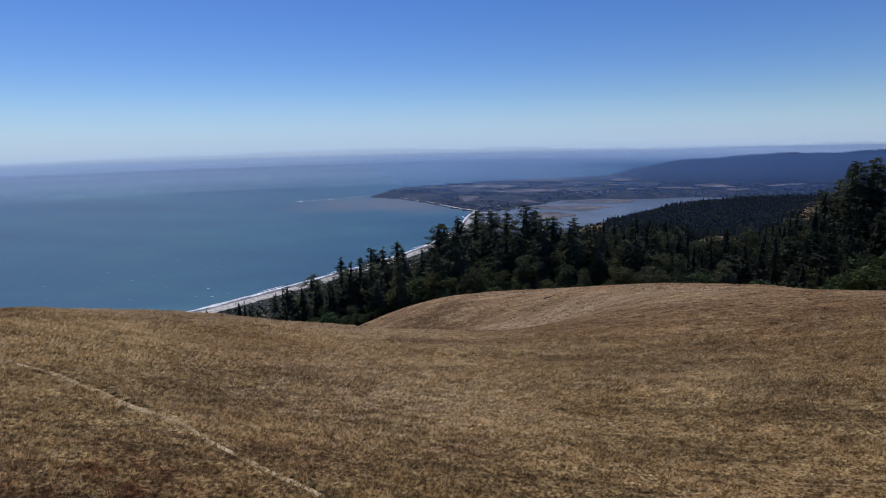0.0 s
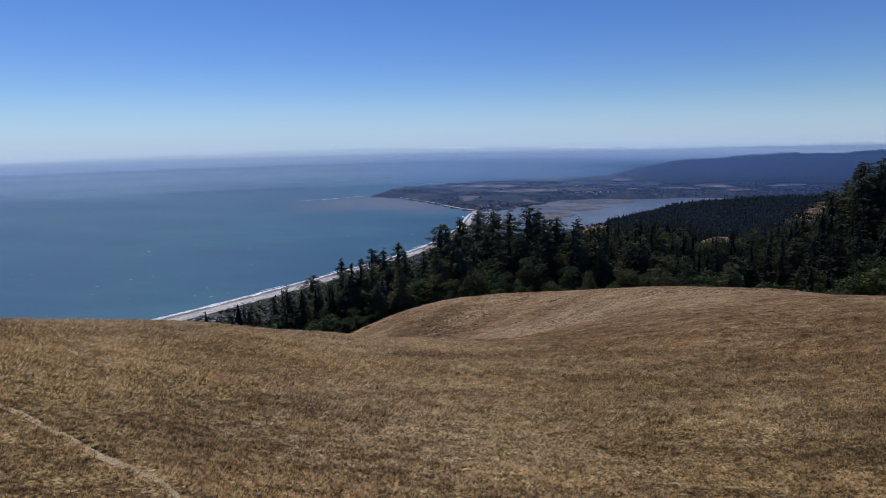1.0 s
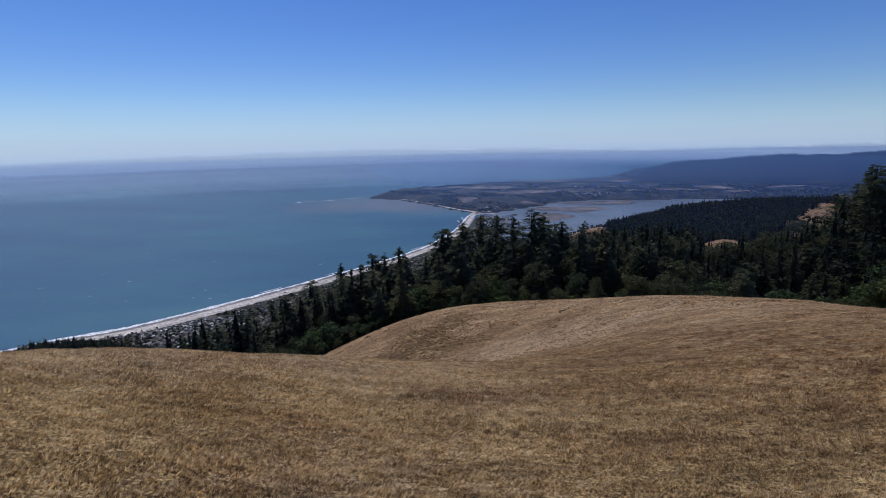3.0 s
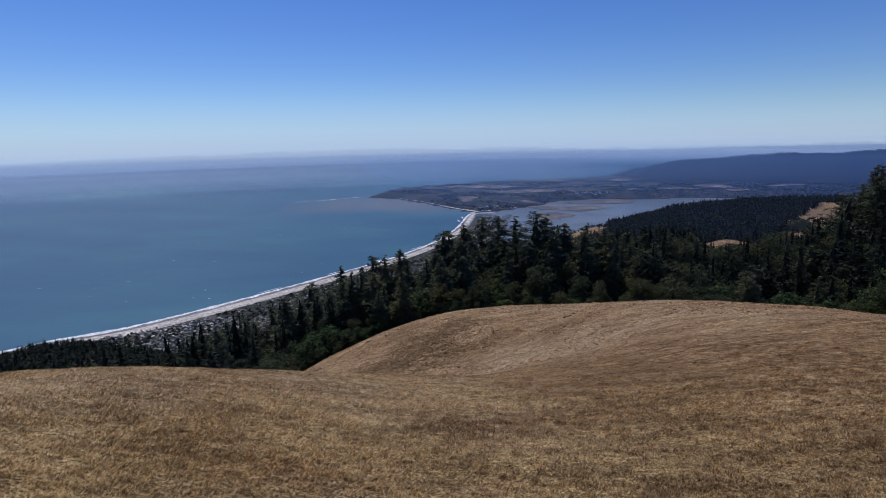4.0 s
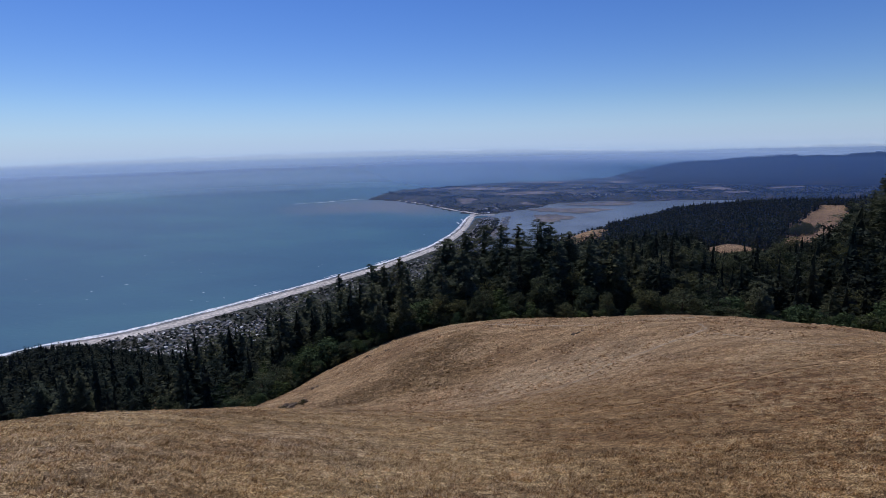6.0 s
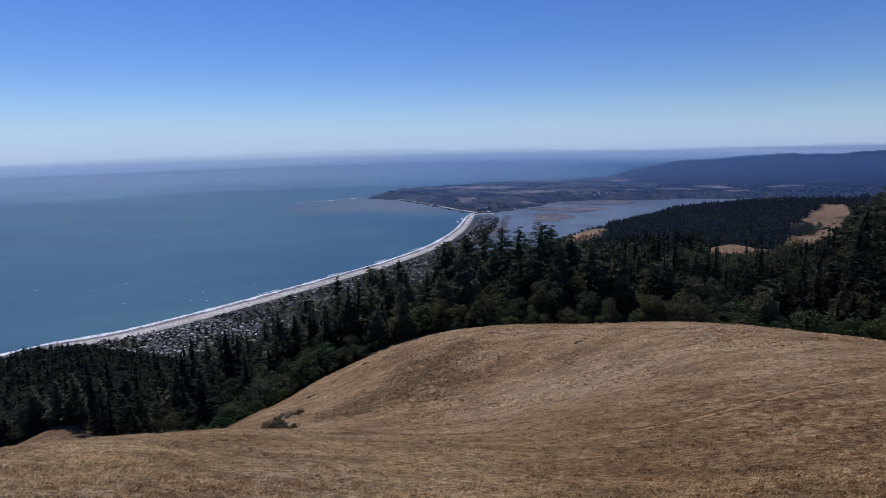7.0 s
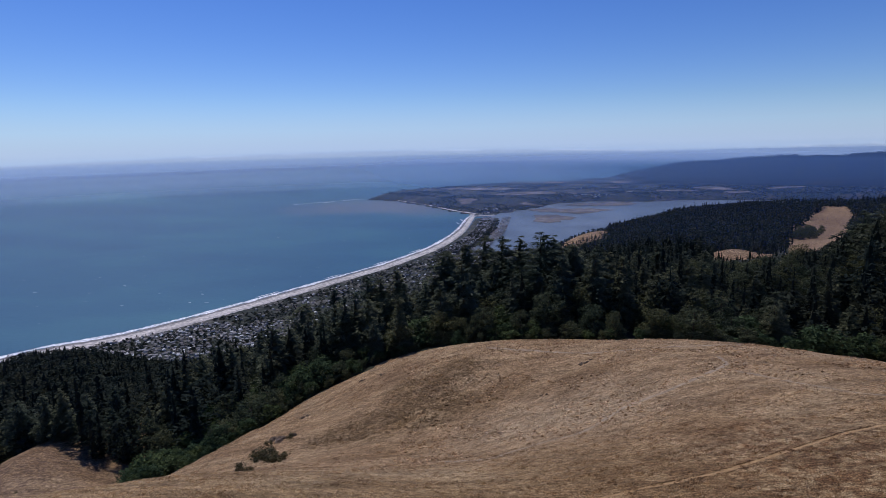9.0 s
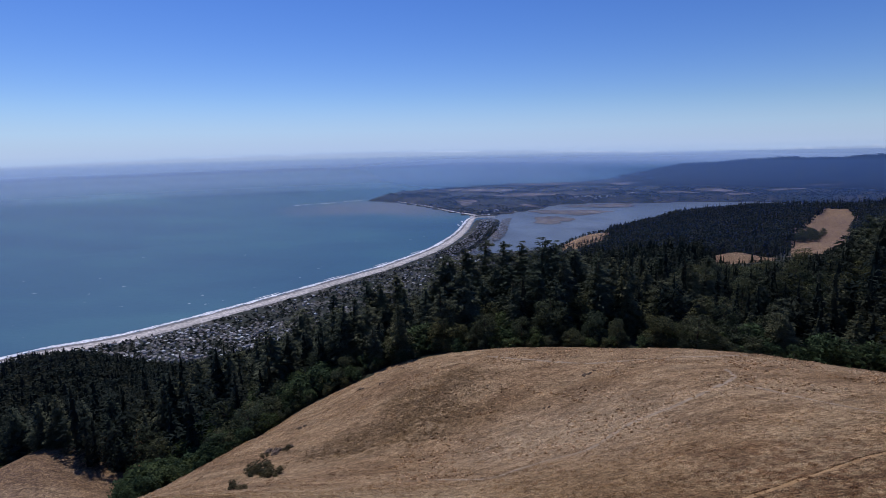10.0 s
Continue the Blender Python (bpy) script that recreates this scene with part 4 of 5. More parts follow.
# firs that stand out above the wood: x, y, height
for x, y, h in ((-121, 300, 35), (-88, 295, 27), (-70, 285, 34), (-52, 275, 36), (-34, 272, 36), (-29, 265, 33), (-22, 264, 34), (-2, 260, 38), (2, 266, 35), (10, 262, 37), (17, 270, 40), (24, 258, 37), (31, 255, 34), (37, 238, 34), (43, 242, 32), (52, 250, 27), (70, 262, 21), (79, 270, 20), (90, 280, 22), (101, 285, 24), (115, 290, 21), (127, 290, 21), (166, 290, 17), (181, 290, 17), (189, 290, 20), (203, 292, 38), (211, 279, 43), (196, 270, 33), (195, 258, 37), (205, 262, 38), (225, 280, 40)):
    plant(TALL_FIRS[3:4] if (x, y) == (52, 250) else TALL_FIRS, x, y, h, rng.uniform(1.25, 1.65))
    if x < 60:
        plant(FIRS, x + rng.uniform(-7, 7), y - rng.uniform(5, 12), h * rng.uniform(0.6, 0.78), rng.uniform(1.2, 1.6))
for x, y, h in ((-152, 224, 19), (-143, 221, 14), (-134, 222, 18), (-163, 226, 22), (-124, 219, 15), (-117, 213, 12), (-173, 223, 17), (-128, 229, 20), (-112, 222, 18)):
    plant(FIRS, x, y, h, 1.15)
# the wood behind the meadow, tree by tree
placed = []
for x, y in ((rng.uniform(-260, 340), rng.uniform(110, 400)) for _ in range(6000)):
    if len(placed) >= 262:
        break
    if meadow_here(np.array([x]), np.array([y]))[0]:
        continue
    gap = float(edge_gap(MEADOW_EDGE, np.array([x]), np.array([y]))[0])
    if abs(x) > 0.95 * y + 25 or gap < 1 or any((x - a) ** 2 + (y - b) ** 2 < 36 for a, b in placed):
        continue
    if -140 < x < -42 and gap < 24 and y < 218 or x < -60 and y < 205:
        continue
    if gap > 60 and rng.random() < 0.8:
        continue
    placed.append((x, y))
    top = float(np.interp(x, (-150, -60, 50, 90, 130, 175, 195, 260), (25, 30, 29, 21, 18, 20, 27, 28)))
    if gap < 16 and rng.random() < 0.6 or rng.random() < 0.3:
        plant(OAKS, x, y, rng.uniform(6, 10) if gap < 10 else rng.uniform(10, 18), rng.uniform(0.8, 1.2))
    else:
        size = top * float(young(np.array([x]), np.array([y]))[0]) * rng.uniform(0.7, 1.0) * (0.75 if gap < 14 else 1)
        plant(FIRS, x, y, min(size, float(most_tall(np.array([x]), np.array([y]))[0]) * rng.uniform(0.85, 1)), rng.uniform(1.1, 1.5))
# bright shrubs in the hollow between the slope and the wood
count = 0
for _ in range(1500):
    x, y = rng.uniform(-128, -40), rng.uniform(120, 234)
    gap = float(edge_gap(MEADOW_EDGE, np.array([x]), np.array([y]))[0])
    if count >= 120 or gap > 40 or meadow_here(np.array([x]), np.array([y]))[0] or x < -106 or x + 2.8 < -0.65 * (y - 33.8):
        continue
    count += 1
    plant(SHRUBS, x, y, rng.uniform(3.5, 6.0) if gap < 8 else rng.uniform(5.0, 9.5), rng.uniform(0.9, 1.3))

# thicket along the brow of the meadow
brow = spline([(-66, 186), (-57, 200), (-40, 208), (-20, 216), (0, 211.5), (20, 207), (60, 198), (100, 190)], 3.2)
for ax, ay in brow:
    for reach, size in ((rng.uniform(1, 3), (2.5, 4.5)), (rng.uniform(3, 7), (4, 7)), (rng.uniform(7, 14), (6, 12))):
        x, y = ax + rng.uniform(-2, 2) + (-0.8 * reach if ax < -45 else 0), ay + reach * (0.5 if ax < -60 else 1)
        if rng.random() < 0.85 and not meadow_here(np.array([x]), np.array([y]))[0]:
            plant(OAKS if rng.random() < 0.85 else SHRUBS, x, y, rng.uniform(*size), rng.uniform(1.0, 1.5))
# lighter green growth at the foot of the firs along the upper edge
count = 0
for _ in range(600):
    x, y = rng.uniform(105, 235), rng.uniform(160, 215)
    gap = float(edge_gap(MEADOW_EDGE, np.array([x]), np.array([y]))[0])
    if count < 34 and 1.5 < gap < 16 and not meadow_here(np.array([x]), np.array([y]))[0]:
        count += 1
        plant(SHRUBS, x, y, rng.uniform(6, 12), rng.uniform(0.8, 1.1))

# a tongue of broad trees between the strips of open ground on the next ridge
for k in range(38):
    q = rng.random()
    plant(OAKS, 520 + 85 * q + rng.gauss(0, 8), 800 + 105 * q + rng.gauss(0, 9), rng.uniform(7, 13), rng.uniform(1.0, 1.5))
# broad trees filling the flank below the clearings
for _ in range(60):
    y = rng.uniform(235, 420)
    x = (y - 33.8) * rng.uniform(0.42, 0.78) - 2.8
    cap = float(most_tall(np.array([x]), np.array([y]))[0])
    plant(OAKS, x, y, min(cap, rng.uniform(7, 14)), rng.uniform(1.1, 1.6))

# the woods farther down and across the valley
nrg = np.random.default_rng(5)
for near_d, far_d, step, whorls, per, leaves, leaf, core, seed in ((0, 430, 9.2, 12, 6, 8, 0.045, 6, 1), (430, 720, 8.8, 9, 5, 5, 0.056, 5, 4), (720, 1720, 9.8, 5, 4, 2, 0.095, 3, 2), (1720, 2300, 15.0, 2, 3, 1, 0.12, 2, 3)):
    xs, ys = np.meshgrid(np.arange(-1500, 1700, step), np.arange(-60, 2350, step))
    x, y = (xs + nrg.uniform(-0.5, 0.5, xs.shape) * step).ravel(), (ys + nrg.uniform(-0.5, 0.5, ys.shape) * step).ravel()
    d = np.hypot(x, y)
    u = inland(x, y)
    ok = (d >= near_d) & (d < far_d) & (np.abs(x) < 0.84 * y + 40) & (u > 430 + 50 * rolling(x, y, 60) + 70 * np.exp(-((y - 1330) / 220) ** 2)) & ~meadow_here(x, y)
    x, y = x[ok], y[ok]
    ok = (edge_gap(MEADOW_EDGE, x, y) > np.where((x < -40) & (y < 212), 25, 16)) & ~((x < -60) & (y < 205))
    x, y = x[ok], y[ok]
    ok = ~((x > 250) & (y > 1540))
    x, y = x[ok], y[ok]
    p = np.column_stack([x, y, height(x, y) - 0.3])
    tall = nrg.uniform(*((13, 27) if seed == 1 else (12, 25) if seed == 4 else (14, 23)), len(p)) * (1 + 0.15 * rolling(x, y, 50, 2)) * young(x, y)
    tall = np.minimum(tall, most_tall(x, y) * nrg.uniform(0.8, 1.0, len(p)))
    ok = (most_tall(x, y) > 5.5) | (x < 300)
    x, y, p, tall = x[ok], y[ok], p[ok], tall[ok]
    parts_v, parts_f, o = [], [], 0
    for k in range(4):
        r1 = random.Random(seed * 10 + k)
        bv, bf = conifer(r1, 1.0, (0.24 if seed == 1 else 0.27) + 0.015 * k, whorls, per, leaves, leaf, 0.03, 0.25 * k, core)
        round_crown = k == 3 or (seed == 2 and k == 1)
        if round_crown:
            bv, bf = leaf_crown(r1, 0.78, 0.3, *((14, 26, 0.055) if seed == 1 else (9, 16, 0.07) if seed == 4 else (5, 8, 0.13)), 0.1)
        sel = slice(k, None, 4)
        v, f = scatter(bv, bf, p[sel], nrg.uniform(0, 6.28, len(p[sel])), tall[sel] * nrg.uniform(*((1.2, 1.8) if seed == 2 else (0.9, 1.45)), len(p[sel])), tall[sel])
        parts_v.append(v)
        parts_f.append(f + o)
        o += len(v)
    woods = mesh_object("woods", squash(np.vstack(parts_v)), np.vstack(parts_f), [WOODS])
    tagged(woods, "dense dark conifer woods covering the slope above the sea", "woods", kind="stuff")

# ---- the town on the shore ----
def house(name, label, w, d, h, hip):
    top = new(name)
    tagged(top, label, "house", "houses of the beach town")
    x, y = w / 2, d / 2
    mesh_object("wall", [(-x, -y, -1), (x, -y, -1), (x, y, -1), (-x, y, -1), (-x, -y, h), (x, -y, h), (x, y, h), (-x, y, h)],
                [(0, 1, 5, 4), (1, 2, 6, 5), (2, 3, 7, 6), (3, 0, 4, 7)], [HOUSE_WALL], parent=top)
    o, r = 0.6, h + w * 0.28
    x, y = x + o, y + o
    ridge = y - hip * x
    v = [(-x, -y, h - 0.1), (x, -y, h - 0.1), (x, y, h - 0.1), (-x, y, h - 0.1), (0, -ridge, r), (0, ridge, r)]
    mesh_object("roof", v, [(0, 1, 4, 4), (1, 2, 5, 4), (2, 3, 5, 5), (3, 0, 4, 5)], [HOUSE_ROOF], parent=top)
    return top


rng = random.Random(21)
HOUSES = [house("beach_house", "small pale beach house with a pitched roof", *dims) for dims in ((7, 10, 3.5, 0), (8, 12, 4.5, 0.6), (6, 8, 3, 0), (10, 15, 4, 0.4))]
first, spots, rest = set(), [], []
for _ in range(40000):
    if len(spots) >= 1450:
        break
    y = 1255 + 300 * rng.random() if len(spots) < 620 else 1400 + 2250 * rng.random() ** 1.2 if len(spots) < 1150 else 2550 + 1230 * rng.random()
    u = rng.uniform(92, 330 + 150 * (y < 1650)) if y < 2500 else rng.choice((rng.uniform(80, 145), rng.uniform(80, 145), rng.uniform(180, 222)))
    x = float(np.interp(y, SURF_Y, SURF_X) if y > 1324 else -1086 + (y - 1324) * 0.93) + u / 0.732
    if any((x - a) ** 2 + (y - b) ** 2 < 10.5 ** 2 for a, b in spots) or rolling(np.array([x]), np.array([y]), 55, 4)[0] < -0.6:
        continue
    spots.append((x, y))
    z = float(height([x], [y])[0])
    p = squash(np.array([[x, y, max(z, SEA + 5.4) if y > 2400 else z]]))[0]
    k = 1.0 if math.hypot(x, y) < 1500 else max(0.45, float(np.linalg.norm(p - HUB)) / math.hypot(x, y, 480))
    m = pose(*p, 0, 0, 42 + rng.choice((0, 90)) + rng.uniform(-12, 12)) @ Matrix.Scale(k, 4)
    if len(spots) > 300:
        rest.append(m @ Matrix.Scale(rng.uniform(0.6, 0.9), 4))
        continue
    base = rng.choice(HOUSES)
    if base.name in first:
        base = copy_thing(base, Matrix.Identity(4))
    first.add(base.name)
    base.matrix_basis = m @ Matrix.Scale(rng.uniform(0.6, 0.9), 4)
v, f, tone = [], [], []
for m in rest:
    w, d, h = rng.uniform(3, 4.6), rng.uniform(4.5, 7), rng.uniform(2.8, 4.2)
    o = len(v)
    for x, y, z in [(a * w, b * d, c) for c in (-1, h) for a, b in ((-1, -1), (1, -1), (1, 1), (-1, 1))] + [(a * (w + 0.5), b * (d + 0.5), h - 0.1) for a, b in ((-1, -1), (1, -1), (1, 1), (-1, 1))] + [(0, -d, h + 0.55 * w), (0, d, h + 0.55 * w)]:
        v.append(m @ Vector((x, y, z)))
    f += [(o + i, o + (i + 1) % 4, o + 4 + (i + 1) % 4, o + 4 + i) for i in range(4)]
    f += [(o + 8, o + 9, o + 12, o + 12), (o + 9, o + 10, o + 13, o + 12), (o + 10, o + 11, o + 13, o + 13), (o + 11, o + 8, o + 12, o + 13)]
    tone += [0] * 4 + [1] * 4
tagged(mesh_object("small_houses", v, f, [HOUSE_WALL_MIX, HOUSE_ROOF_MIX], tone), "close rows of small pale beach houses", "houses", kind="stuff")
# garden trees between the houses
nr2 = np.random.default_rng(8)
ty = 1300 + 2300 * nr2.random(4600) ** 1.3
tu = np.where(ty < 2500, nr2.uniform(84, 420, 4600), nr2.uniform(84, 175, 4600))
tx = np.interp(ty, SURF_Y, SURF_X) + tu / 0.732
ok = (rolling(tx, ty, 55, 4) < 0.1) | (nr2.random(4600) < 0.45)
tx, ty = tx[ok], ty[ok]
bv, bf = leaf_crown(random.Random(4), 1.0, 0.55, 4, 6, 0.4, 0.15)
v, f = scatter(bv, bf, np.column_stack([tx, ty, np.where(ty > 2400, np.maximum(height(tx, ty), SEA + 5), height(tx, ty)) - 0.5]), nr2.uniform(0, 6.28, len(tx)), nr2.uniform(5, 12, len(tx)), nr2.uniform(4, 9, len(tx)))
tagged(mesh_object("garden_trees", squash(v), f, [WOODS]), "dark garden trees between the beach houses", "trees", kind="stuff")
# village across the lagoon
FAR_HOUSE = house("far_house", "tiny white house of the village across the lagoon", 16, 22, 6, 0.3)
FAR_HOUSE["group"] = "houses across the lagoon"
count = 0
for cx, cy, rx, ry, n in ((1350, 4860, 170, 50, 26), (430, 4200, 130, 60, 14), (1400, 5650, 90, 60, 10), (640, 5450, 60, 40, 5), (1740, 5040, 60, 30, 5), (330, 4020, 60, 18, 5)):
    for _ in range(n):
        x, y = cx + rng.gauss(0, 0.6) * rx, cy + rng.gauss(0, 0.6) * ry
        z = float(height([x], [y])[0])
        if z < SEA + 2:
            continue
        p = squash(np.array([[x, y, z]]))[0]
        ob = FAR_HOUSE if count == 0 else copy_thing(FAR_HOUSE, Matrix.Identity(4))
        count += 1
        ob.matrix_basis = pose(*p, 0, 0, rng.uniform(0, 180)) @ Matrix.Scale(0.8 * float(np.linalg.norm(p - HUB)) / math.hypot(x, y), 4)
# woods on the mesa across the bay
nr3 = np.random.default_rng(12)
x, y = nr3.uniform(-700, 5200, 25000), nr3.uniform(3990, 7600, 25000)
gap = np.where(inside(FAR_SHORE, x, y), edge_gap(FAR_SHORE, x, y), -1)
open_land = np.zeros(len(x), bool)
for cx, cy, rx, ry in FAR_FIELDS:
    open_land |= ((x - cx) / rx) ** 2 + ((y - cy) / ry) ** 2 < 1.15
ok = (gap > 25) & ~open_land & ((x < 2300) | (y < 6300)) & ((rolling(x, y, 190, 6) + 0.5 * rolling(x, y, 60, 3) > 0.05 + 0.0002 * (y - 5200)) | (x > 2300))
x, y = x[ok], y[ok]
bv, bf = leaf_crown(random.Random(14), 1.0, 0.6, 2, 6, 0.55, 0.1)
v, f = scatter(bv, bf, np.column_stack([x, y, height(x, y) - 1]), nr3.uniform(0, 6.28, len(x)), nr3.uniform(12, 27, len(x)), nr3.uniform(7, 15, len(x)))
cx, cy = nr3.uniform(2350, 6600, 3800), nr3.uniform(6300, 7750, 3800)
cv, cf = scatter(bv, bf, np.column_stack([cx, cy, height(cx, cy) - 3]), nr3.uniform(0, 6.28, 3800), nr3.uniform(14, 34, 3800), nr3.uniform(7, 20, 3800) * (1 + 0.5 * rolling(cx, cy, 90, 2)))
v, f = np.vstack([v, cv]), np.vstack([f, cf + len(v)])
tagged(mesh_object("far_woods", squash(v), f, [HAZE_HILLS]), "woods on the far shore and hills, tinted with haze blue", "woods", kind="stuff")

# ---- paths, rocks and bushes of the meadow ----
PATHS = (("footpath", 0.13, "narrow trodden path of flattened pale straw", [(-29, 28.5), (-19.8, 24.2), (-16.5, 22.9), (-12.9, 20.8), (-9.8, 19.1), (-7, 17.1), (-4.7, 15.4), (-3.5, 14.5), (-1, 12), (2, 7)]),
         ("footpath", 0.28, "thin trodden path of brown earth crossing the slope", [(75, 99), (58, 93.5), (48.5, 90.6), (41, 88), (34.2, 85.2), (28.5, 83.2), (22.5, 82), (17, 80.8), (12, 79)]),
         ("faint_path", 0.4, "faint animal path through the dry grass", [(-4, 114), (1, 109), (4.2, 107.5), (9.8, 110.4), (14.3, 111.5), (19.5, 111.5), (28, 117.7), (36.5, 120.6), (40.3, 122.4), (46.7, 126.2), (51.9, 130), (54, 137)]),
         ("faint_path", 0.3, "faint trodden line through the grass", [(51, 125), (53, 118), (54.6, 110.7), (57, 105), (60, 101)]),
         ("faint_path", 0.55, "pale path along the crest of the hill", [(10, 180), (13.4, 176), (18, 171), (23.1, 166.4), (27.5, 162), (32.6, 159), (43, 156), (57, 153), (68, 153)]))
LINES = []
for name, half, label, line in PATHS:
    q = spline(line, 0.5)
    if half == 0.13:
        q = q + 0.11 * np.column_stack([rolling(q[:, 0], q[:, 1], 1.3, 4), rolling(q[:, 0], q[:, 1], 1.1, 9)])
    LINES.append((q, half))
    if half == 0.28:
        # low cut bank on the uphill side, its face towards the path
        t = np.gradient(q, axis=0)
        t /= np.linalg.norm(t, axis=1, keepdims=True)
        out = np.stack([t[:, 1], -t[:, 0]], 1)
        out *= np.sign(out[:, 1].sum())
        rise = 0.5 * half * np.clip(0.75 + 0.5 * rolling(q[:, 0], q[:, 1], 2.6, 3), 0.15, 1.3) * np.sin(np.linspace(0, math.pi, len(q))) ** 0.3
        rows = []
        for reach, share in ((1.0, 0.0), (1.25, 0.75), (1.6, 1.0), (3.2, 0.5), (6.0, -0.1)):
            w = q + out * (half * reach + 0.04 * rolling(q[:, 0], q[:, 1], 0.9, reach))[:, None]
            rows.append(np.column_stack([w, height(w[:, 0], w[:, 1]) + 0.01 + share * rise]))
        bank = np.stack(rows, 1).reshape(-1, 3)
        a = (np.arange(len(q) - 1)[:, None] * 5 + np.arange(4)[None]).ravel()
        tagged(mesh_object("path_bank", bank, np.stack([a, a + 1, a + 6, a + 5], 1), [MEADOW], smooth_faces=True), "low grassy bank beside the trodden path", "bank", kind="structure")
    tagged(ribbon(name, q, half * (1 + 0.3 * rolling(q[:, 0], q[:, 1], 1.7) + 0.25 * rolling(q[:, 0], q[:, 1], 0.6, 5)), [EARTH if half < 0.2 else EARTH_BROWN if name == "footpath" else TRODDEN], 0.015, wobble=0.1, cross=5), label, "path", kind="structure")


# low hummocks of matted grass on the far shoulder of the hill
nr4 = np.random.default_rng(31)
hx, hy = nr4.uniform(-12, 85, 9000), nr4.uniform(112, 178, 9000)
ok = inside(MEADOW_EDGE, hx, hy) & (edge_gap(MEADOW_EDGE, hx, hy) > 4) & (rolling(hx, hy, 7, 2) + 0.6 * rolling(hx, hy, 21, 5) > 0.0)
hx, hy = hx[ok][:1700], hy[ok][:1700]
ring = [(math.cos(a) * q, math.sin(a) * q * 0.8, z) for q, z, turn in ((1.0, -0.25, 0.0), (0.8, 0.5, 0.3), (0.35, 0.9, 0.1)) for a in (turn + 6.2832 * k / 7 for k in range(7))]
dome = [(j * 7 + i, j * 7 + (i + 1) % 7, j * 7 + 7 + (i + 1) % 7, j * 7 + 7 + i) for j in range(2) for i in range(7)] + [(14, 15, 16, 17), (14, 17, 18, 20), (18, 19, 20, 20)]
v, f = scatter(ring, dome, np.column_stack([hx, hy, height(hx, hy)]), nr4.uniform(0, 6.28, len(hx)), nr4.uniform(0.15, 0.45, len(hx)), nr4.uniform(0.1, 0.3, len(hx)))
tagged(mesh_object("grass_hummocks", v, f, [GRASS]), "low hummocks of matted dry grass on the slope", "grass", kind="stuff")


def boulder(seed, size):
    bm = bmesh.new()
    bmesh.ops.create_icosphere(bm, subdivisions=3, radius=1.0)
    for v in bm.verts:
        n = noise.noise(v.co * 1.3 + Vector((seed, 0, 0))) * 0.45 + noise.noise(v.co * 3.7 + Vector((0, seed, 0))) * 0.2
        v.co = v.co * (1 + n)
        v.co.z *= 0.7
        v.co *= size
    me = bpy.data.meshes.new("boulder")
    bm.to_mesh(me)
    bm.free()
    me.materials.append(ROCK)
    return tagged(new("boulder", me), "dark weathered rock half sunk in the dry grass", "rock", "rocks on the slope")


rng = random.Random(33)
for x, y, n, size in ((29.8, 150.6, 16, 0.33), (32.2, 151.8, 7, 0.25), (18.4, 139.5, 4, 0.3), (-41.6, 152.2, 12, 0.85), (-26.5, 185.6, 3, 0.5), (-20.2, 182.1, 3, 0.45), (-40.6, 167, 3, 0.5)):
    for k in range(n):
        px, py = x + rng.gauss(0, 0.9 * size * 1.6), y + rng.gauss(0, 0.7 * size * 1.6)
        ob = boulder(k * 3.1 + x, size * rng.uniform(0.5, 1.1))
        ob.matrix_basis = pose(px, py, float(height([px], [py])[0]) + 0.1 * size, 0, 0, rng.uniform(0, 360))
for x, y, n, size in ((-41.2, 136.5, 4, 1.7), (-38.6, 131, 3, 1.4), (-36.2, 128.8, 3, 1.3), (-36, 117, 2, 1.3), (-41.5, 150, 2, 1.1)):
    for k in range(n):
        plant(LOW, x + rng.gauss(0, 1.5), y + rng.gauss(0, 1.5), size * rng.uniform(0.7, 1.2), rng.uniform(0.9, 1.4))

for k in range(7):
    plant(LOW, rng.uniform(-165, -122), rng.uniform(172, 208), rng.uniform(0.4, 0.8), rng.uniform(1, 1.6))

# ---- grass ----
def tuft(seed, blades, lean, bias, wide, spread=0.5, up=(0.25, 0.6)):
    """A few blades, bent over by the wind."""
    r = random.Random(seed)
    v, f = [], []
    for _ in range(blades):
        a, d = r.uniform(0, 6.28), r.uniform(0, spread)
        x, y = math.cos(a) * d, math.sin(a) * d
        w, h, t = r.uniform(0.05, 0.09) * wide, r.uniform(0.6, 1.1), r.uniform(0, 3.14)
        bx, by = bias + r.uniform(-1, 1) * lean, r.uniform(-1, 1) * lean
        ux, uy, o = math.cos(t) * w, math.sin(t) * w, len(v)
        v += [(x - ux, y - uy, -0.05), (x + ux, y + uy, -0.05), (x + bx * h, y + by * h, h * r.uniform(*up))]
        f += [(o, o + 1, o + 2)]
    return np.array(v), np.array(f)


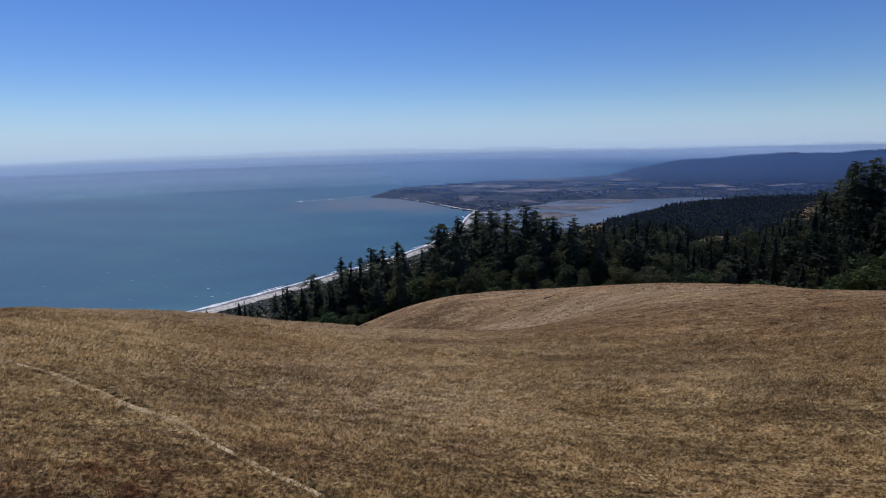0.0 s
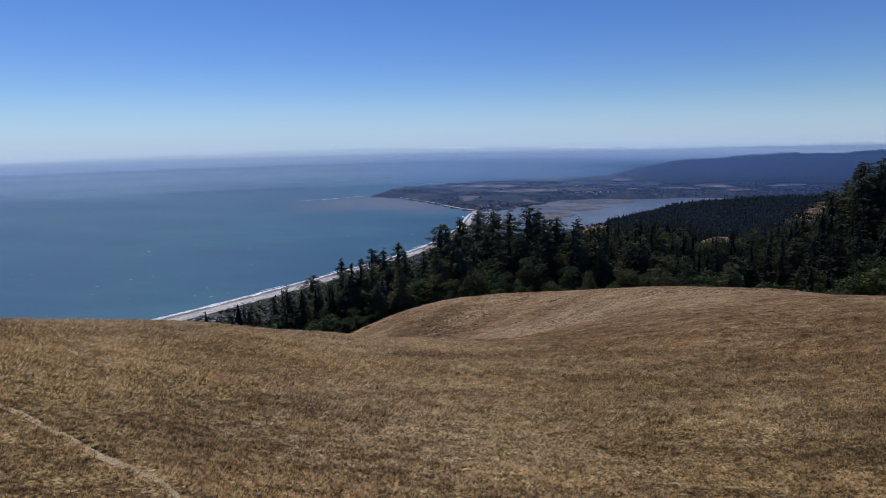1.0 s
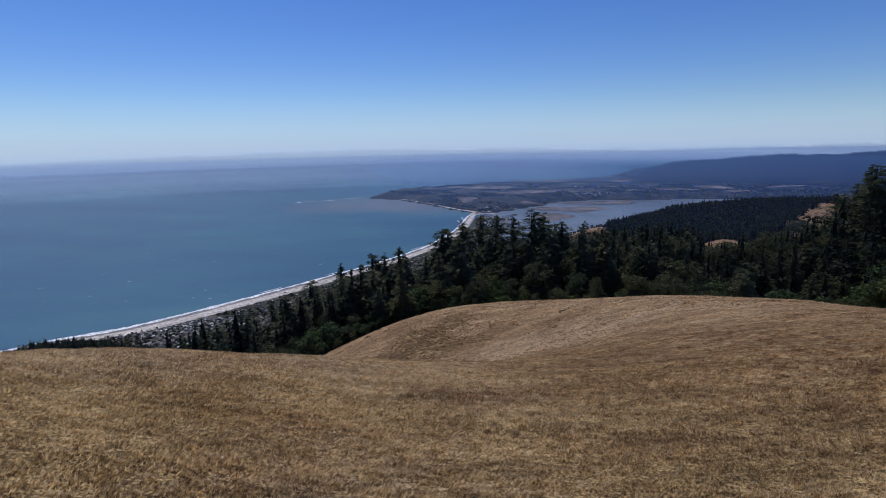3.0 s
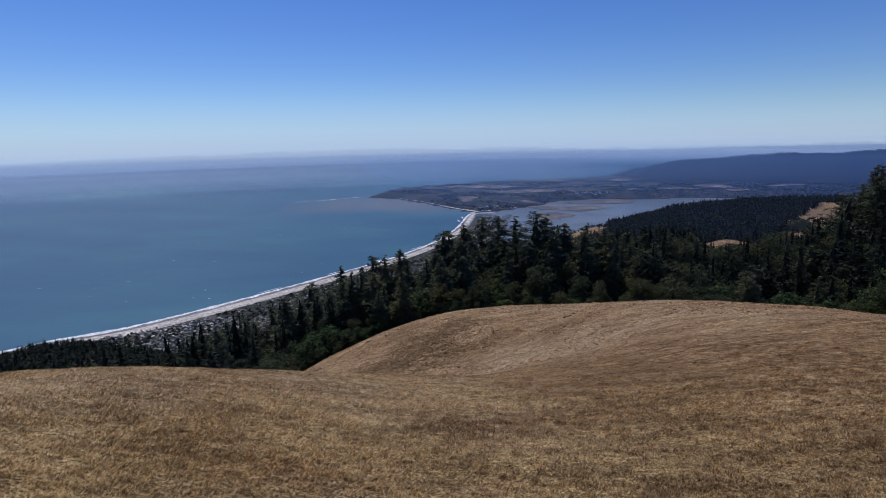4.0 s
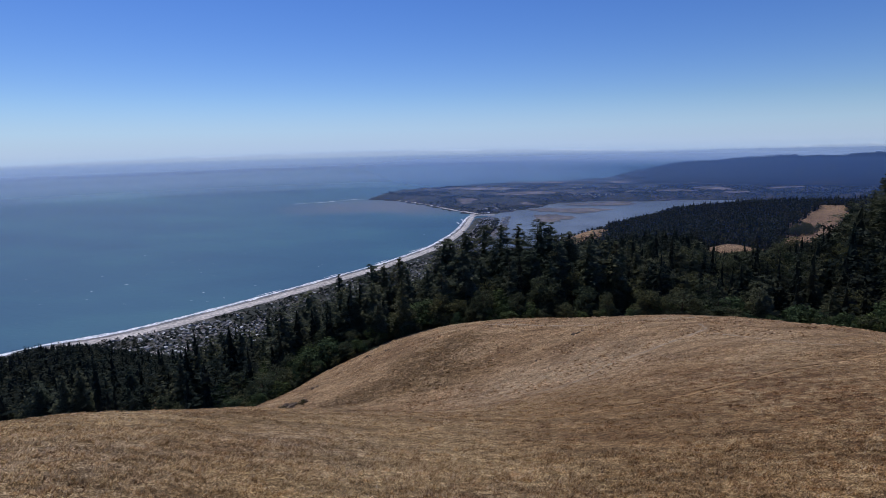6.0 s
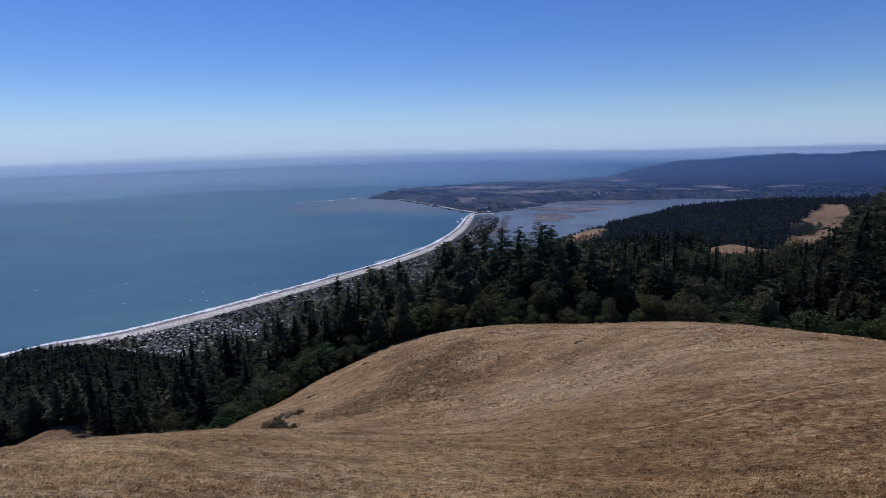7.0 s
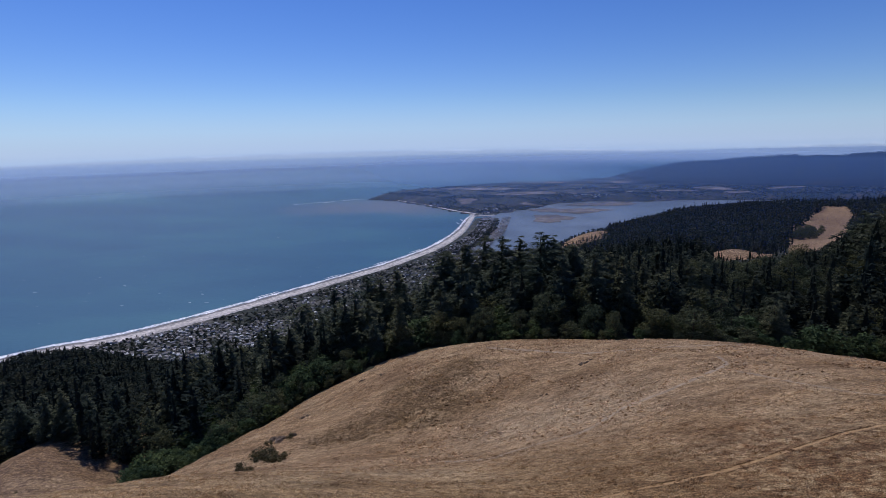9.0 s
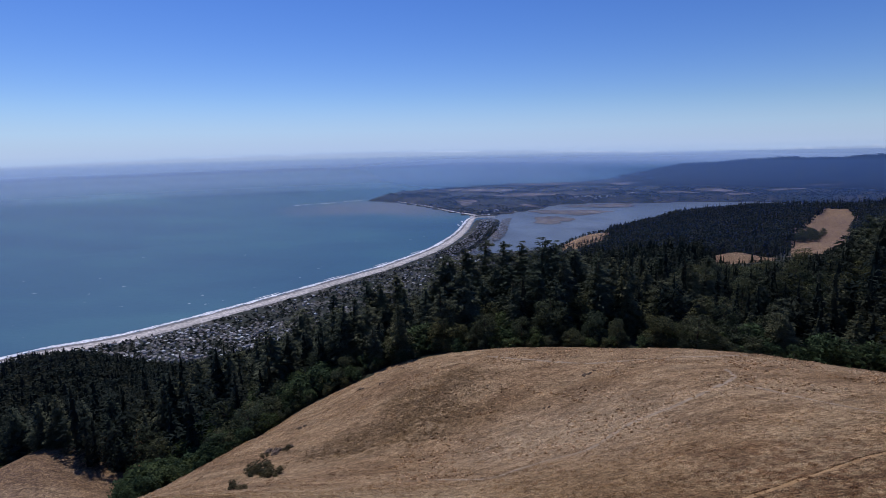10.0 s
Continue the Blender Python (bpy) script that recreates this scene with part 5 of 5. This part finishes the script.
nr4 = np.random.default_rng(17)
vs, fs, o = [], [], 0
for y0, y1, per, blades, tall, thick in ((11, 17, 170, 6, 0.11, 1.7), (17, 25, 120, 5, 0.13, 1.8), (25, 38, 64, 4, 0.2, 1.8), (38, 62, 24, 4, 0.25, 2.2), (62, 112, 8, 4, 0.2, 3.6), (112, 220, 2.2, 4, 0.22, 5.0)):
    area = (y1 - y0) * 2 * (0.84 * y1 + 4)
    n = int(area * per)
    # the blades stand in clumps
    reach = 0.1 + 0.0022 * y0
    many = n // 14
    ty, tx = nr4.uniform(y0, y1, many), nr4.uniform(-1, 1, many) * (0.84 * y1 + 4)
    pick = nr4.integers(0, many, n)
    loose = nr4.random(n) < 0.22
    spread = np.where(loose, 4.0, 1.0) * reach
    y = np.clip(ty[pick] + nr4.normal(0, 1, n) * spread, y0, y1)
    x = tx[pick] + nr4.normal(0, 1, n) * spread
    ok = (np.abs(x) < 0.84 * y + 4) & inside(MEADOW_EDGE, x, y)
    for q, half in LINES:
        step = q[::2]
        close = (x > q[:, 0].min() - 1) & (x < q[:, 0].max() + 1) & (y > q[:, 1].min() - 1) & (y < q[:, 1].max() + 1) & ok
        w = np.nonzero(close)[0]
        if len(w):
            d = np.min(np.hypot(x[w][:, None] - step[:, 0], y[w][:, None] - step[:, 1]), 1)
            ok[w[d < half * ((0.4 if half < 0.2 else 0.3 if half == 0.28 else 0.6) + 0.6 * nr4.random(len(w)))]] = False
    ok &= nr4.random(n) < 0.92 + 0.2 * rolling(x, y, 0.7, 2)
    x, y = x[ok], y[ok]
    size = tall * (1 + 0.25 * rolling(x, y, 2.3, 8)) * nr4.uniform(0.7, 1.25, len(x))
    p = np.column_stack([x, y, height(x, y)])
    for k in range(5):
        bv, bf = tuft(50 + k, blades, 0.7, 0.35, thick, 0.5 + 0.25 * (thick - 1), (0.45, 0.95) if y1 < 70 else (0.3, 0.7))
        sel = slice(k, None, 5)
        v, f = scatter(bv, bf, p[sel], 0.4 + 1.1 * rolling(x[sel], y[sel], 9, 4) + nr4.normal(0, 0.5, len(p[sel])), size[sel])
        vs.append(v)
        fs.append(f + o)
        o += len(v)
# pale seed heads nodding over the nearer grass
y = nr4.uniform(11, 50, 60000)
x = nr4.uniform(-1, 1, len(y)) * (0.84 * y + 4)
ok = (nr4.random(len(y)) < np.clip((0.84 * y + 4) / 34, 0, 1)) & (nr4.random(len(y)) < 0.55 + 0.45 * rolling(x, y, 1.3, 6))
for q, half in LINES[:1]:
    w = np.nonzero(ok)[0]
    d = np.min(np.hypot(x[w][:, None] - q[::2, 0], y[w][:, None] - q[::2, 1]), 1)
    ok[w[d < half]] = False
x, y = x[ok], y[ok]
p = np.column_stack([x, y, height(x, y) + nr4.uniform(0.03, 0.13, len(x))])
v, f = scatter([(-0.13, 0, 0), (0.1, 0.04, 0.05), (0.45, 0.05, 0.95), (0.16, -0.05, 0.8)], [(0, 1, 2), (0, 2, 3)], p, nr4.normal(0, 0.9, len(x)), nr4.uniform(0.05, 0.1, len(x)))
vs.append(v)
fs.append(f + o)
tagged(mesh_object("dry_grass", np.vstack(vs), np.vstack(fs), [GRASS]), "knee high golden dry grass bent by the wind", "grass", kind="stuff")
# brown scrub in the fold of the slope
line = spline([(-33, 144), (-21, 149), (-14, 153.5), (-6, 157), (1, 160), (8, 160)], 0.4)
q = line[nr4.integers(0, len(line), 900)] + nr4.normal(0, 1, (900, 2)) * np.array([3.4, 4.2])
bv, bf = tuft(90, 9, 0.6, 0.3, 2.0)
v, f = scatter(bv * np.array([3, 3, 1.0]), bf, np.column_stack([q, height(q[:, 0], q[:, 1])]), nr4.uniform(0, 6.28, len(q)), nr4.uniform(0.22, 0.42, len(q)))
tagged(mesh_object("brown_scrub", v, f, [BRACKEN]), "patch of brown bracken in a fold of the slope", "scrub", kind="stuff")
# dark tufts added as the shade along the upper edge of the near path
edge = LINES[0][0]
q = edge[nr4.integers(0, len(edge), 2600)]
q = q[rolling(q[:, 0], q[:, 1], 1.9, 3) > -0.25]
q = q + np.abs(nr4.normal(0, 0.13, (len(q), 1))) * np.array([[0.5, 0.86]]) + np.array([[0.1, 0.16]]) + nr4.normal(0, 0.04, (len(q), 2))
bv, bf = tuft(91, 5, 0.7, 0.35, 1.7)
v, f = scatter(bv, bf, np.column_stack([q, height(q[:, 0], q[:, 1])]), nr4.uniform(0, 6.28, len(q)), nr4.uniform(0.08, 0.15, len(q)))
tagged(mesh_object("path_fringe", v, f, [SCRUB]), "dark tufts standing in for the shaded edge of the path", "grass", kind="stuff")
